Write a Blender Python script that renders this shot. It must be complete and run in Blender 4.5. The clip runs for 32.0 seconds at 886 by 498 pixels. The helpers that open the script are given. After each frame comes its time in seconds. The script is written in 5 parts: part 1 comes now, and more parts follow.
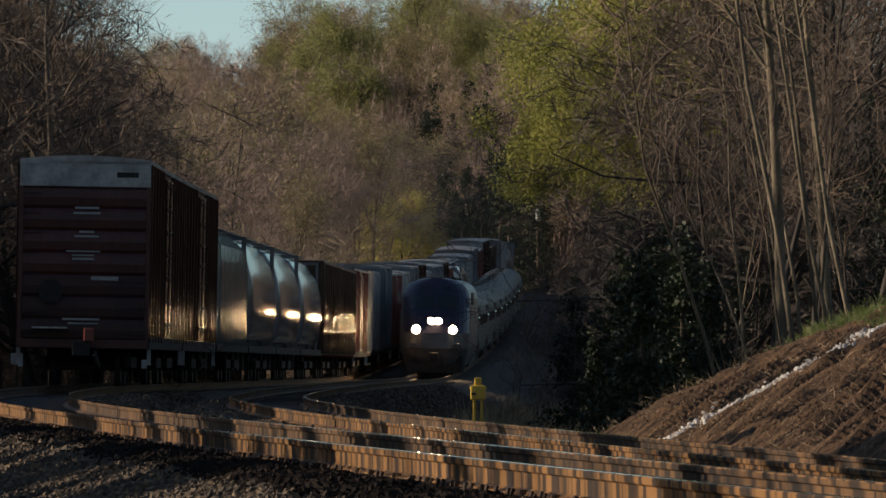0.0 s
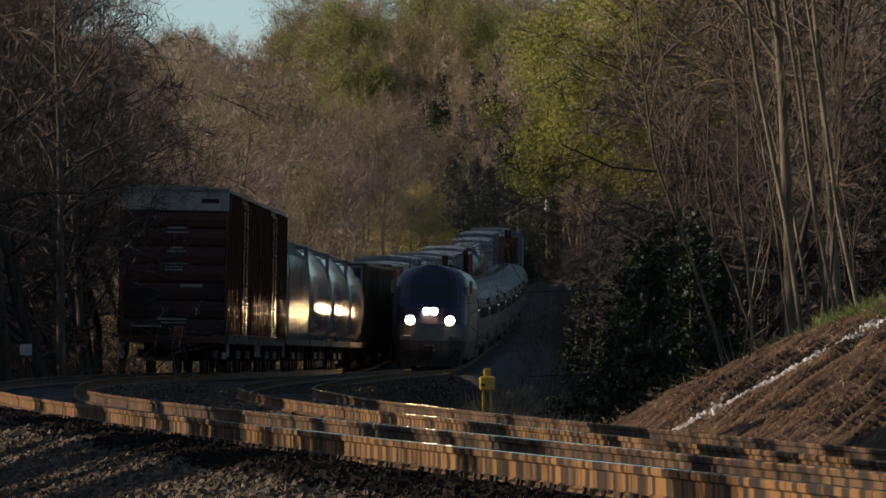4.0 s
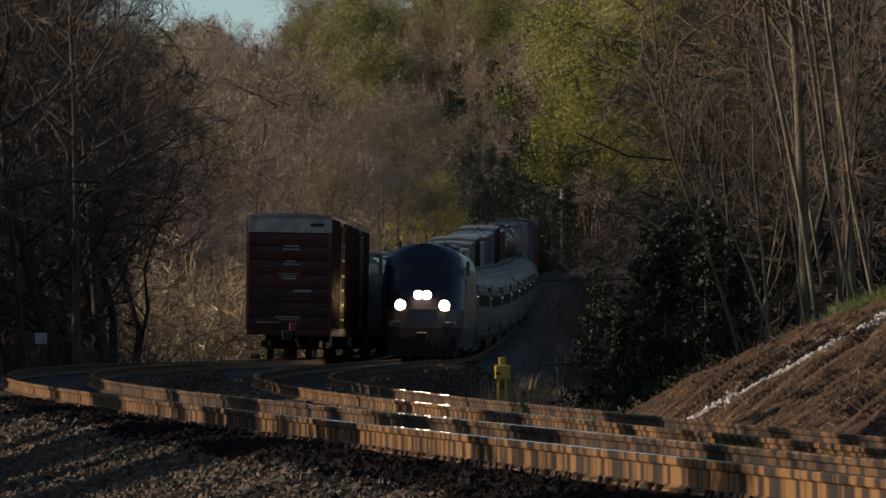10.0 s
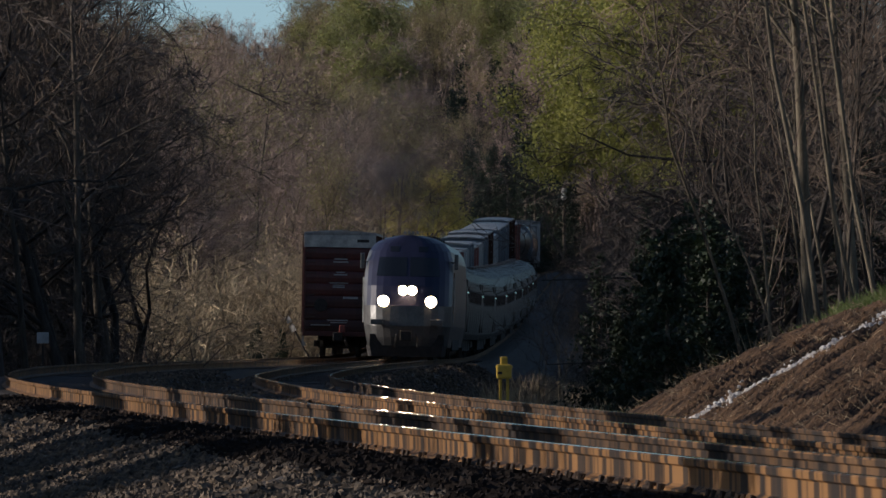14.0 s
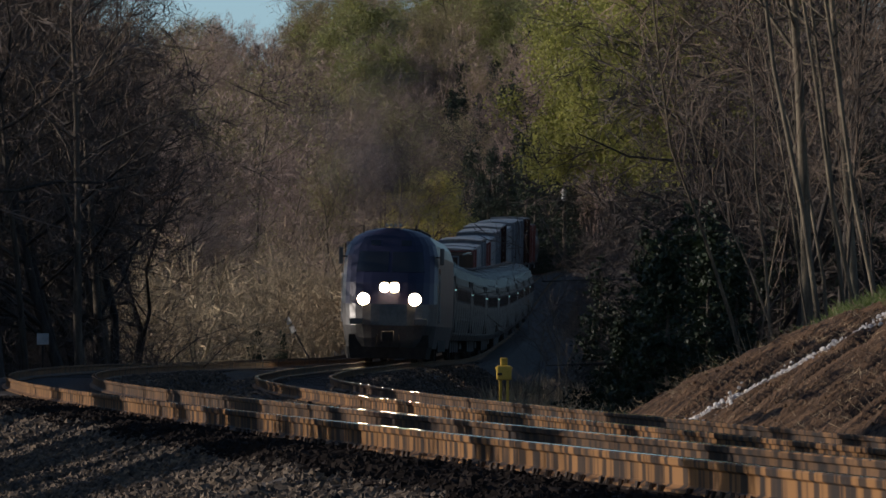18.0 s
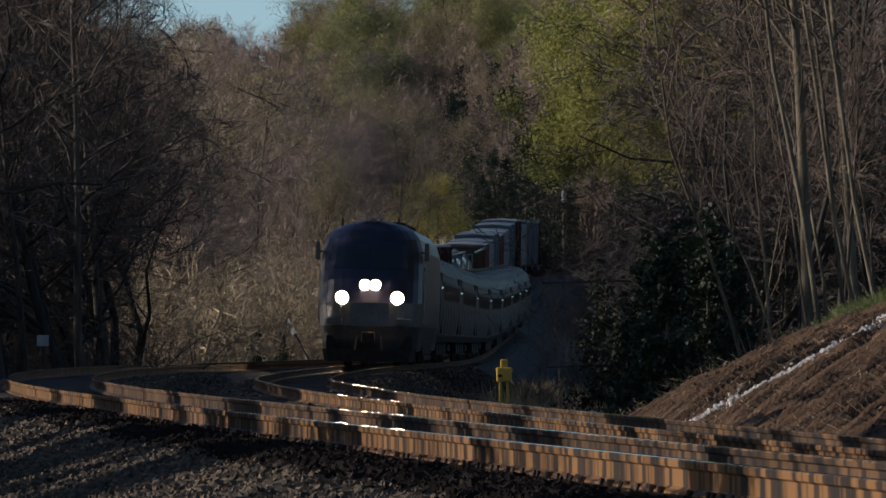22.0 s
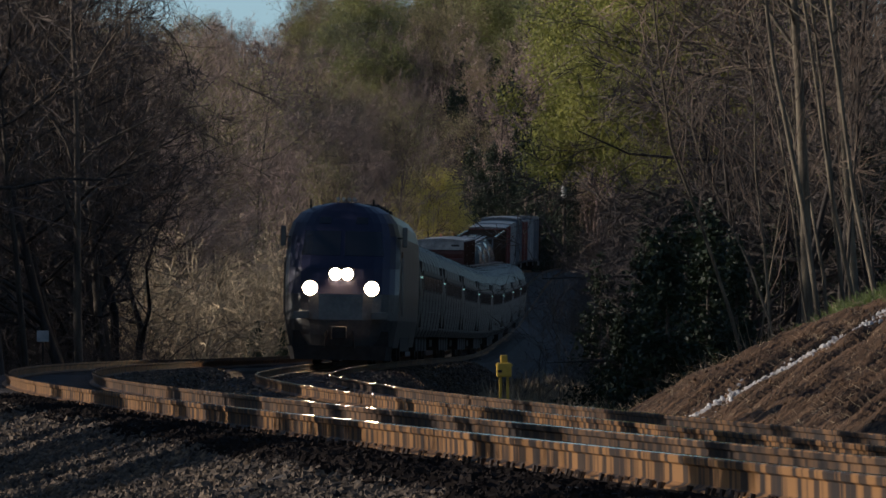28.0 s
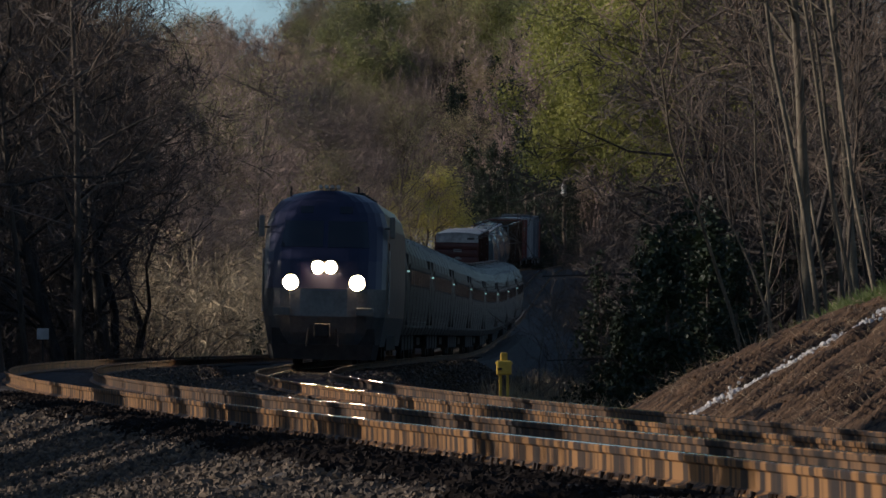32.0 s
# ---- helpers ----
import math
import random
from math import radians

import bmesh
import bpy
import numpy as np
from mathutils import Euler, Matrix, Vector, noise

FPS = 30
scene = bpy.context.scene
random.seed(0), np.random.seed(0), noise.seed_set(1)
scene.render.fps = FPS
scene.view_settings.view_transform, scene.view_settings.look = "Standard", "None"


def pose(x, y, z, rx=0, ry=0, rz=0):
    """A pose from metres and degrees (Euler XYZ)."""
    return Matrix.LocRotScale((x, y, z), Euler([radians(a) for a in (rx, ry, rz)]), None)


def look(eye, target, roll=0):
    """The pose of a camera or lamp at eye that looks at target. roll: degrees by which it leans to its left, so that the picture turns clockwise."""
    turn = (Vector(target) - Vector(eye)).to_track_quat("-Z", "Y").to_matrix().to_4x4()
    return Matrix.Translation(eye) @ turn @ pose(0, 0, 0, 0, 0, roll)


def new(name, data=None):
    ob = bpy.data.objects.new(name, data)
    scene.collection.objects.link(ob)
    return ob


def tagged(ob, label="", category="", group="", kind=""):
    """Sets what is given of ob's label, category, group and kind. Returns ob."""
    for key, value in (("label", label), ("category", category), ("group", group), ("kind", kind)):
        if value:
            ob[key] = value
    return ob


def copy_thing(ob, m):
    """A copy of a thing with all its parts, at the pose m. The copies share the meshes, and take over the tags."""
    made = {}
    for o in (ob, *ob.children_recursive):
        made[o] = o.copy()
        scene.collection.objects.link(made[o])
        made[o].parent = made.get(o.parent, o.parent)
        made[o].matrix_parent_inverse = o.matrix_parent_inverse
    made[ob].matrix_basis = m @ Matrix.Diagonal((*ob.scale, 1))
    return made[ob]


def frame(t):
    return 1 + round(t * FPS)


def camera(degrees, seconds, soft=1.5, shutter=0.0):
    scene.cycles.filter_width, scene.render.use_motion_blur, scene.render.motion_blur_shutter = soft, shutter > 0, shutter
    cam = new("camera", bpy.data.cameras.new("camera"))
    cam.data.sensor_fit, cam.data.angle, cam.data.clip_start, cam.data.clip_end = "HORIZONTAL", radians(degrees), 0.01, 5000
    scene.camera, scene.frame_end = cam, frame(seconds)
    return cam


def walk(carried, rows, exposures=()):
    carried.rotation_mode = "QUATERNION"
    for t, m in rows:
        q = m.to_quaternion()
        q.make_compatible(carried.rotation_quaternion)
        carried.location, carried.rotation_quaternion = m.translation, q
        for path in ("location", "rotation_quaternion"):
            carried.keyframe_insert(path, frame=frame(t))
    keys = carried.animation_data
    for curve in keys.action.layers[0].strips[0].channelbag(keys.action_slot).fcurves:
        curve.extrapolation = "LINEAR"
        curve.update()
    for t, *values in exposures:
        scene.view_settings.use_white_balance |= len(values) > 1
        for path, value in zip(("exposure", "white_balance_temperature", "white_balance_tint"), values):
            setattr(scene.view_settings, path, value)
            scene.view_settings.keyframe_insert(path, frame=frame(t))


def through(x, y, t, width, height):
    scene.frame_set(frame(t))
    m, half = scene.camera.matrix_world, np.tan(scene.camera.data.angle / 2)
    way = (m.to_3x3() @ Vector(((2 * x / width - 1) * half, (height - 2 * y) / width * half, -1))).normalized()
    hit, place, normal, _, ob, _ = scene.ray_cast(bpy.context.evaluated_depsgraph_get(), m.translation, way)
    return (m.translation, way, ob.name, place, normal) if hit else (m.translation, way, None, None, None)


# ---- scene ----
EXPOSURE = -0.12
# ---------------------------------------------------------------- camera
F = 13000.0 / 1568.0          # focal length in picture widths
EYE_Z = 0.712                 # eye over the near rail head
cam = camera(6.901, 32.0, soft=1.6)
# seconds, sway to the right and down of the resting view (thousandths of the focal length)
SWAY = [
    (0.0, -46, 39), (0.5, -49, 47), (1.0, -41, 45.5), (1.5, -39, 41), (2.0, -36, 34), (2.5, -33, 30), (3.0, -30, 27),
    (3.5, -30, 25), (5.5, -29, 19), (6.0, -29, 19), (6.5, -32, 19), (7.0, -30, 18), (7.5, -27, 10), (8.0, -24, 5),
    (8.5, -16, 6), (9.0, -6, 7), (9.5, -4, 4), (10.0, -3, 3), (10.5, -1, 2), (11.0, 0, 5), (11.5, 0, 6), (12.0, 0, 3),
    (12.5, 0, 5), (13.0, 0, 4), (13.5, 0, 3), (14.0, 0, 2), (14.5, 0, -1), (16.5, 0, 9), (17.0, -1, 4), (17.5, -1, 7),
    (18.0, 0, 4), (18.5, 0, 3), (19.0, 0, -1), (19.5, 0, 0), (20.0, 0, 1), (20.5, 0, -1), (21.0, 0, 6), (21.5, 1, 7),
    (22.0, 0, 7), (22.5, -1, 9), (23.0, 0, 4), (23.5, 0, 2), (24.0, 0, -1), (24.5, 1, -4), (25.0, 0, -6), (25.5, 0, -6),
    (27.5, 1, -2), (28.0, 0, -1), (28.5, 0, -3), (29.0, 0, -7), (29.5, 1, 2), (30.0, 0, 5), (30.5, 0, 3), (31.0, 0, 0),
    (31.5, 0, -3), (32.0, 0, -5)]


def view(sx, sy):
    return look((0, 0, EYE_Z), (-sx / 13000 * 200, 200, EYE_Z + (147.4 + sy) / 13000 * 200))


walk(cam, [(t, view(sx, sy)) for t, sx, sy in SWAY], [(0, EXPOSURE + 0.2, 6800, 15), (9, EXPOSURE, 6700, 15), (10.5, EXPOSURE - 0.03, 6700, 15), (12, EXPOSURE - 0.05, 6100, 15), (13, EXPOSURE - 0.08, 5850, 15), (32, EXPOSURE - 0.05, 5850, 15)])

# ---------------------------------------------------------------- daylight
SUN_DIR = Vector((-0.967, 0.03, 0.25)).normalized()
world = bpy.data.worlds.new("evening_sky")
scene.world = world
world.use_nodes = True
wn = world.node_tree.nodes
sky = wn.new("ShaderNodeTexSky")
sky.sky_type, sky.sun_disc = "NISHITA", False
sky.sun_elevation = math.asin(SUN_DIR.z)
sky.sun_rotation = math.atan2(SUN_DIR.x, SUN_DIR.y)
sky.air_density, sky.dust_density, sky.ozone_density = 1.0, 0.4, 2.0
wn["Background"].inputs["Strength"].default_value = 0.08
world.node_tree.links.new(sky.outputs["Color"], wn["Background"].inputs["Color"])
sun_data = bpy.data.lights.new("sun", "SUN")
sun_data.energy, sun_data.angle, sun_data.color = 5.0, radians(0.53), (1.0, 0.85, 0.67)
sun = new("sun", sun_data)
sun.matrix_world = look(SUN_DIR * 300, (0, 0, 0))


# pale evening sky far beyond the hills
sky_mat = bpy.data.materials.new("evening_horizon")
sky_mat.use_nodes = True
_n, _l = sky_mat.node_tree.nodes, sky_mat.node_tree.links.new
_n.remove(_n["Principled BSDF"])
_e, _r, _g = _n.new("ShaderNodeEmission"), _n.new("ShaderNodeMapRange"), _n.new("ShaderNodeNewGeometry")
_m, _s = _n.new("ShaderNodeMix"), _n.new("ShaderNodeSeparateXYZ")
_m.data_type = "RGBA"
_m.inputs[6].default_value, _m.inputs[7].default_value = (0.46, 0.61, 0.60, 1), (0.29, 0.50, 0.54, 1)
_r.inputs["From Min"].default_value, _r.inputs["From Max"].default_value = 60, 320
_l(_g.outputs["Position"], _s.inputs[0])
_l(_s.outputs["Z"], _r.inputs["Value"])
_l(_r.outputs["Result"], _m.inputs[0])
_l(_m.outputs[2], _e.inputs["Color"])
_l(_e.outputs[0], _n["Material Output"].inputs["Surface"])
_bm = bmesh.new()
_row = [[_bm.verts.new((3600 * math.sin(a), 3600 * math.cos(a), z)) for a in np.linspace(-0.5, 0.5, 25)] for z in (-60, 520)]
for i in range(24):
    _bm.faces.new((_row[0][i], _row[0][i + 1], _row[1][i + 1], _row[1][i]))
_me = bpy.data.meshes.new("backdrop")
_bm.to_mesh(_me)
_bm.free()
_me.materials.append(sky_mat)
tagged(new("backdrop", _me), "pale blue evening sky over the hills", "sky", kind="structure")
# ---------------------------------------------------------------- materials


def mat(name, c1, c2, rough=0.7, metal=0.0, scale=3.0, bump=0.3, stretch=(1, 1, 1), space="Object", fine=9.0, spec=0.5, dist=0.02, vary=0.0, turn=0.0, each=0.0, ramp_at=(0.5, 0.95)):
    """A surface with colour in two tones, coarse stains and fine grain, and relief."""
    m = bpy.data.materials.new(name)
    m.use_nodes = True
    n, link = m.node_tree.nodes, m.node_tree.links.new
    b = n["Principled BSDF"]
    if space == "World":
        src = n.new("ShaderNodeNewGeometry").outputs["Position"]
    else:
        src = n.new("ShaderNodeTexCoord").outputs["Object"]
    mp = n.new("ShaderNodeMapping")
    mp.inputs["Scale"].default_value = stretch
    mp.vector_type = "TEXTURE" if turn else "POINT"
    if turn:
        mp.inputs["Scale"].default_value = [1 / v for v in stretch]
        mp.inputs["Rotation"].default_value = (0, 0, radians(-turn))
    link(src, mp.inputs["Vector"])
    big, small = n.new("ShaderNodeTexNoise"), n.new("ShaderNodeTexNoise")
    big.inputs["Scale"].default_value, small.inputs["Scale"].default_value = scale, scale * fine
    big.inputs["Detail"].default_value, small.inputs["Detail"].default_value = 5, 4
    for t in (big, small):
        link(mp.outputs["Vector"], t.inputs["Vector"])
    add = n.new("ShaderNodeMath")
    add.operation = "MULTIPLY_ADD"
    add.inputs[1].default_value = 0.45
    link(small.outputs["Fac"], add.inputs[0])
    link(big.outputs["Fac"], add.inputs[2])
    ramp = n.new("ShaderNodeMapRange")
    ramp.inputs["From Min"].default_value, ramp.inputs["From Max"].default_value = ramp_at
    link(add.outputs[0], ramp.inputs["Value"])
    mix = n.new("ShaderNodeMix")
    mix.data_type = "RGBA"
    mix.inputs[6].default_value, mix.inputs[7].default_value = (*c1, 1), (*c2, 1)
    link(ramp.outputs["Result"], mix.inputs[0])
    out = mix.outputs[2]
    if vary or each:
        hsv, mr = n.new("ShaderNodeHueSaturation"), n.new("ShaderNodeMapRange")
        lot = n.new("ShaderNodeNewGeometry").outputs["Random Per Island"] if each else n.new("ShaderNodeObjectInfo").outputs["Random"]
        k = each or vary
        mr.inputs["To Min"].default_value, mr.inputs["To Max"].default_value = 1 - k, 1 + k
        link(lot, mr.inputs["Value"])
        link(mr.outputs["Result"], hsv.inputs["Value"])
        link(out, hsv.inputs["Color"])
        out = hsv.outputs["Color"]
    link(out, b.inputs["Base Color"])
    b.inputs["Roughness"].default_value, b.inputs["Metallic"].default_value = rough, metal
    b.inputs["Specular IOR Level"].default_value = spec
    if bump:
        bp = n.new("ShaderNodeBump")
        bp.inputs["Strength"].default_value, bp.inputs["Distance"].default_value = bump, dist
        link(add.outputs[0], bp.inputs["Height"])
        link(bp.outputs["Normal"], b.inputs["Normal"])
    return m


def leaf_mat(name, c1, c2, through=0.35):
    m = mat(name, c1, c2, rough=0.55, scale=0.6, bump=0.0, spec=0.3, vary=0.15)
    n, link = m.node_tree.nodes, m.node_tree.links.new
    b, out = n["Principled BSDF"], n["Material Output"]
    tr, mx = n.new("ShaderNodeBsdfTranslucent"), n.new("ShaderNodeMixShader")
    tr.inputs["Color"].default_value = (*[min(1, v * 1.6) for v in c2], 1)
    mx.inputs["Fac"].default_value = through
    link(b.outputs[0], mx.inputs[1])
    link(tr.outputs[0], mx.inputs[2])
    link(mx.outputs[0], out.inputs["Surface"])
    return m


def glow(name, colour, strength):
    m = bpy.data.materials.new(name)
    m.use_nodes = True
    n = m.node_tree.nodes
    b = n["Principled BSDF"]
    b.inputs["Base Color"].default_value = (*colour, 1)
    b.inputs["Emission Color"].default_value = (*colour, 1)
    b.inputs["Emission Strength"].default_value = strength
    return m


M_GROUND = mat("leaf_litter", (0.04, 0.028, 0.018), (0.11, 0.078, 0.05), rough=0.95, scale=0.5, bump=0.6, space="World", fine=14, spec=0.2, dist=0.06)
# near-black streaks along the rills: shade of the furrows painted into the soil
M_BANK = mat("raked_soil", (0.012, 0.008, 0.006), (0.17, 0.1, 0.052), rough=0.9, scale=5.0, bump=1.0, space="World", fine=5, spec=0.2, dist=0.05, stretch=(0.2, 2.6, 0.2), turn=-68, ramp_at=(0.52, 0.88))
M_BALLAST = mat("ballast_bed", (0.03, 0.027, 0.024), (0.1, 0.088, 0.075), rough=0.9, scale=3.0, bump=1.0, space="World", fine=6, spec=0.3, dist=0.05)
M_STONE = mat("ballast_stone", (0.024, 0.02, 0.016), (0.15, 0.108, 0.068), rough=0.8, scale=9.0, bump=0.3, space="World", fine=4, spec=0.4, each=0.6)
# near-black stone for the strip beside the near rail
M_STONE_DARK = mat("near_black_ballast_stone", (0.005, 0.004, 0.004), (0.024, 0.018, 0.014), rough=0.9, scale=5.0, bump=0.3, space="World", fine=5, spec=0.1)
M_RIPRAP = mat("white_stone", (0.45, 0.43, 0.4), (0.75, 0.73, 0.7), rough=0.75, scale=4, bump=0.2, space="World")
M_RAIL = mat("rusted_rail", (0.016, 0.008, 0.004), (0.21, 0.106, 0.033), rough=0.75, metal=0.1, scale=1.5, bump=0.25, space="World", fine=3.3, spec=0.4, dist=0.004, stretch=(0.2, 2.0, 0.12), ramp_at=(0.6, 0.77))
# darker tone of the rail for its inner side
M_RAIL_IN = mat("dark_inner_rail_web", (0.008, 0.006, 0.005), (0.14, 0.075, 0.03), rough=0.7, metal=0.1, scale=0.9, bump=0.25, space="World", fine=4, spec=0.4, dist=0.004, stretch=(0.2, 1.2, 0.12), ramp_at=(0.55, 0.88))


def tie_streaks(m, amount):
    """Dark streaks down the rail at every tie, of uneven width."""
    n, link = m.node_tree.nodes, m.node_tree.links.new
    b = n["Principled BSDF"]
    old = b.inputs["Base Color"].links[0].from_socket
    pos, wv, mr, mx = n.new("ShaderNodeNewGeometry"), n.new("ShaderNodeTexWave"), n.new("ShaderNodeMapRange"), n.new("ShaderNodeMix")
    mp = n.new("ShaderNodeMapping")
    mp.inputs["Scale"].default_value = (0.1, 1.0, 0.25)
    wv.wave_type, wv.bands_direction = "BANDS", "Y"
    wv.inputs["Scale"].default_value, wv.inputs["Distortion"].default_value = 0.628, 5.0
    wv.inputs["Detail"].default_value, wv.inputs["Detail Scale"].default_value = 2.0, 3.0
    mr.inputs["From Min"].default_value, mr.inputs["From Max"].default_value = 0.66, 0.9
    mr.inputs["To Max"].default_value = amount
    mx.data_type = "RGBA"
    mx.inputs[7].default_value = (0.014, 0.009, 0.006, 1)
    link(pos.outputs["Position"], mp.inputs["Vector"])
    link(mp.outputs["Vector"], wv.inputs["Vector"])
    link(wv.outputs["Fac"], mr.inputs["Value"])
    link(mr.outputs["Result"], mx.inputs[0])
    link(old, mx.inputs[6])
    link(mx.outputs[2], b.inputs["Base Color"])


tie_streaks(M_RAIL, 0.9)
tie_streaks(M_RAIL_IN, 0.9)
M_HEAD = mat("polished_rail_head", (0.52, 0.51, 0.5), (0.68, 0.67, 0.66), rough=0.06, metal=1.0, scale=2.0, bump=0.02, space="World", fine=10, dist=0.001)
M_TIE = mat("weathered_tie", (0.012, 0.01, 0.009), (0.05, 0.04, 0.033), rough=0.9, scale=4.0, bump=0.5, stretch=(0.4, 3, 3), vary=0.25)
M_PLATE = mat("rusty_plate", (0.02, 0.014, 0.01), (0.06, 0.038, 0.025), rough=0.8, metal=0.2, scale=9, bump=0.2)
M_BARK = mat("grey_bark", (0.03, 0.025, 0.02), (0.15, 0.118, 0.085), rough=0.9, scale=2.5, bump=0.8, stretch=(3, 3, 0.5), vary=0.3)
# darker copy of grey_bark: shade among the trees put into its colour
M_BARK_DARK = mat("dark_bark", (0.014, 0.012, 0.01), (0.07, 0.056, 0.044), rough=0.9, scale=2.5, bump=0.8, stretch=(3, 3, 0.5), vary=0.3)
# paler copy of grey_bark for trunks in sun: the sunlight is in its colour
M_BARK_TAN = mat("tan_bark", (0.045, 0.037, 0.026), (0.23, 0.187, 0.123), rough=0.9, scale=2.5, bump=0.8, stretch=(3, 3, 0.5), vary=0.25)
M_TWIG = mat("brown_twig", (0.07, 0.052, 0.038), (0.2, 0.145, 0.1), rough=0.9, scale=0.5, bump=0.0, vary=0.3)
# paler copy of brown_twig: sun and haze on the hill put into its colour
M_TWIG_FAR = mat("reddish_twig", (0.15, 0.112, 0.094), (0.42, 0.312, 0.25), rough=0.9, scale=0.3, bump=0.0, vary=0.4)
# darker copy of brown_twig: shade in the cutting and wood put into its colour
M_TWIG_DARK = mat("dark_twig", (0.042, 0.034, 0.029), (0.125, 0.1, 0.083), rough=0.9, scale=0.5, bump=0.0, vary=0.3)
M_STRAW = mat("straw_stem", (0.13, 0.095, 0.056), (0.62, 0.49, 0.3), rough=0.85, scale=0.8, bump=0.0, vary=0.3)
M_LEAF = leaf_mat("spring_leaf", (0.125, 0.13, 0.034), (0.285, 0.285, 0.078), 0.4)
M_BUD = leaf_mat("spring_bud", (0.15, 0.134, 0.066), (0.27, 0.24, 0.115))
M_SPRING = leaf_mat("olive_spring_leaf", (0.115, 0.122, 0.048), (0.24, 0.248, 0.092), 0.35)
# yellow of the far bush, brightened in place of sun that doesn't reach it
M_PALE_LEAF = leaf_mat("pale_yellow_leaf", (0.36, 0.31, 0.07), (0.6, 0.53, 0.16), 0.35)
M_CEDAR = leaf_mat("evergreen_leaf", (0.01, 0.018, 0.009), (0.026, 0.04, 0.017), 0.08)
M_GRASS = leaf_mat("young_grass", (0.05, 0.075, 0.02), (0.13, 0.17, 0.05), 0.25)
M_BLUE = mat("dark_blue_paint", (0.014, 0.015, 0.036), (0.024, 0.025, 0.055), rough=0.35, scale=2, bump=0.03, fine=12)
M_SILVER = mat("silver_paint", (0.1, 0.1, 0.1), (0.2, 0.2, 0.195), rough=0.35, metal=0.5, scale=1.2, bump=0.05, fine=10)
M_COACH = mat("fluted_stainless", (0.045, 0.041, 0.037), (0.09, 0.082, 0.073), rough=0.5, metal=0.25, scale=1.0, bump=0.12, stretch=(1, 0.3, 14), fine=4)
M_DARK = mat("sooty_underframe", (0.012, 0.011, 0.01), (0.04, 0.035, 0.03), rough=0.8, scale=5, bump=0.3)
M_GLASS = mat("tinted_glass", (0.006, 0.007, 0.008), (0.012, 0.013, 0.015), rough=0.06, scale=1, bump=0.0, spec=0.8)
M_OXIDE = mat("oxide_red_paint", (0.045, 0.01, 0.009), (0.1, 0.023, 0.018), rough=0.42, scale=1.4, bump=0.15, fine=8, stretch=(1, 1, 0.4))
M_BOX_SIDE = mat("dark_brown_paint", (0.036, 0.016, 0.013), (0.085, 0.036, 0.03), rough=0.4, spec=0.15, scale=1.4, bump=0.03, fine=8, stretch=(1, 1, 0.3))
# darker oxide red for the lower end panels of the last boxcar
M_OXIDE_LOW = mat("dark_oxide_paint", (0.026, 0.01, 0.008), (0.065, 0.019, 0.014), rough=0.55, scale=1.4, bump=0.15, fine=8, stretch=(1, 1, 0.4))
M_BOX_POST = mat("dull_brown_paint", (0.03, 0.014, 0.012), (0.07, 0.032, 0.027), rough=0.2, spec=0.06, scale=1.4, bump=0.1, fine=8, stretch=(1, 1, 0.3))
M_CHALK = mat("chalky_white_paint", (0.3, 0.29, 0.27), (0.55, 0.53, 0.5), rough=0.5, scale=2, bump=0.05, fine=6)
M_WHITE = mat("dirty_white_paint", (0.2, 0.2, 0.19), (0.52, 0.5, 0.46), rough=0.5, scale=2, bump=0.05, fine=6)
M_ROOF = mat("galvanised_roof", (0.13, 0.11, 0.095), (0.5, 0.49, 0.47), rough=0.5, metal=0.4, scale=0.7, bump=0.1)
M_MARK = mat("stencil_white", (0.28, 0.28, 0.27), (0.4, 0.4, 0.38), rough=0.6, scale=6, bump=0.0)
M_YELLOW = mat("yellow_paint", (0.4, 0.26, 0.025), (0.58, 0.4, 0.05), rough=0.5, scale=7, bump=0.1)
M_SIGN = mat("sign_white", (0.36, 0.36, 0.35), (0.55, 0.55, 0.53), rough=0.5, scale=5, bump=0.02)
M_STEEL = mat("worn_steel", (0.2, 0.2, 0.2), (0.4, 0.4, 0.4), rough=0.35, metal=0.9, scale=6, bump=0.1)
M_HOPPER = mat("grey_hopper_paint", (0.12, 0.122, 0.125), (0.22, 0.222, 0.225), rough=0.13, spec=0.2, scale=1.0, bump=0.006, fine=8, stretch=(1, 1, 0.4))
M_TEAL = mat("faded_teal_paint", (0.075, 0.1, 0.11), (0.15, 0.175, 0.18), rough=0.2, spec=0.25, scale=0.9, bump=0.06, stretch=(1, 1, 0.3))
M_RUST = mat("rust_brown_paint", (0.022, 0.013, 0.01), (0.07, 0.04, 0.028), rough=0.2, scale=1.5, bump=0.2, stretch=(1, 1, 0.4))
M_RED = mat("faded_red_paint", (0.16, 0.035, 0.025), (0.28, 0.07, 0.05), rough=0.45, scale=1.4, bump=0.1)
M_GREYBLUE = mat("grey_blue_paint", (0.11, 0.125, 0.14), (0.22, 0.24, 0.26), rough=0.4, scale=1.2, bump=0.08)
M_BLACK = mat("tank_black_paint", (0.012, 0.012, 0.013), (0.03, 0.03, 0.03), rough=0.4, scale=1.2, bump=0.08)
M_LAMP = glow("headlamp_glow", (1.0, 0.66, 0.33), 190.0)
M_MARKER = glow("marker_glow", (0.62, 1.0, 0.84), 0.4)


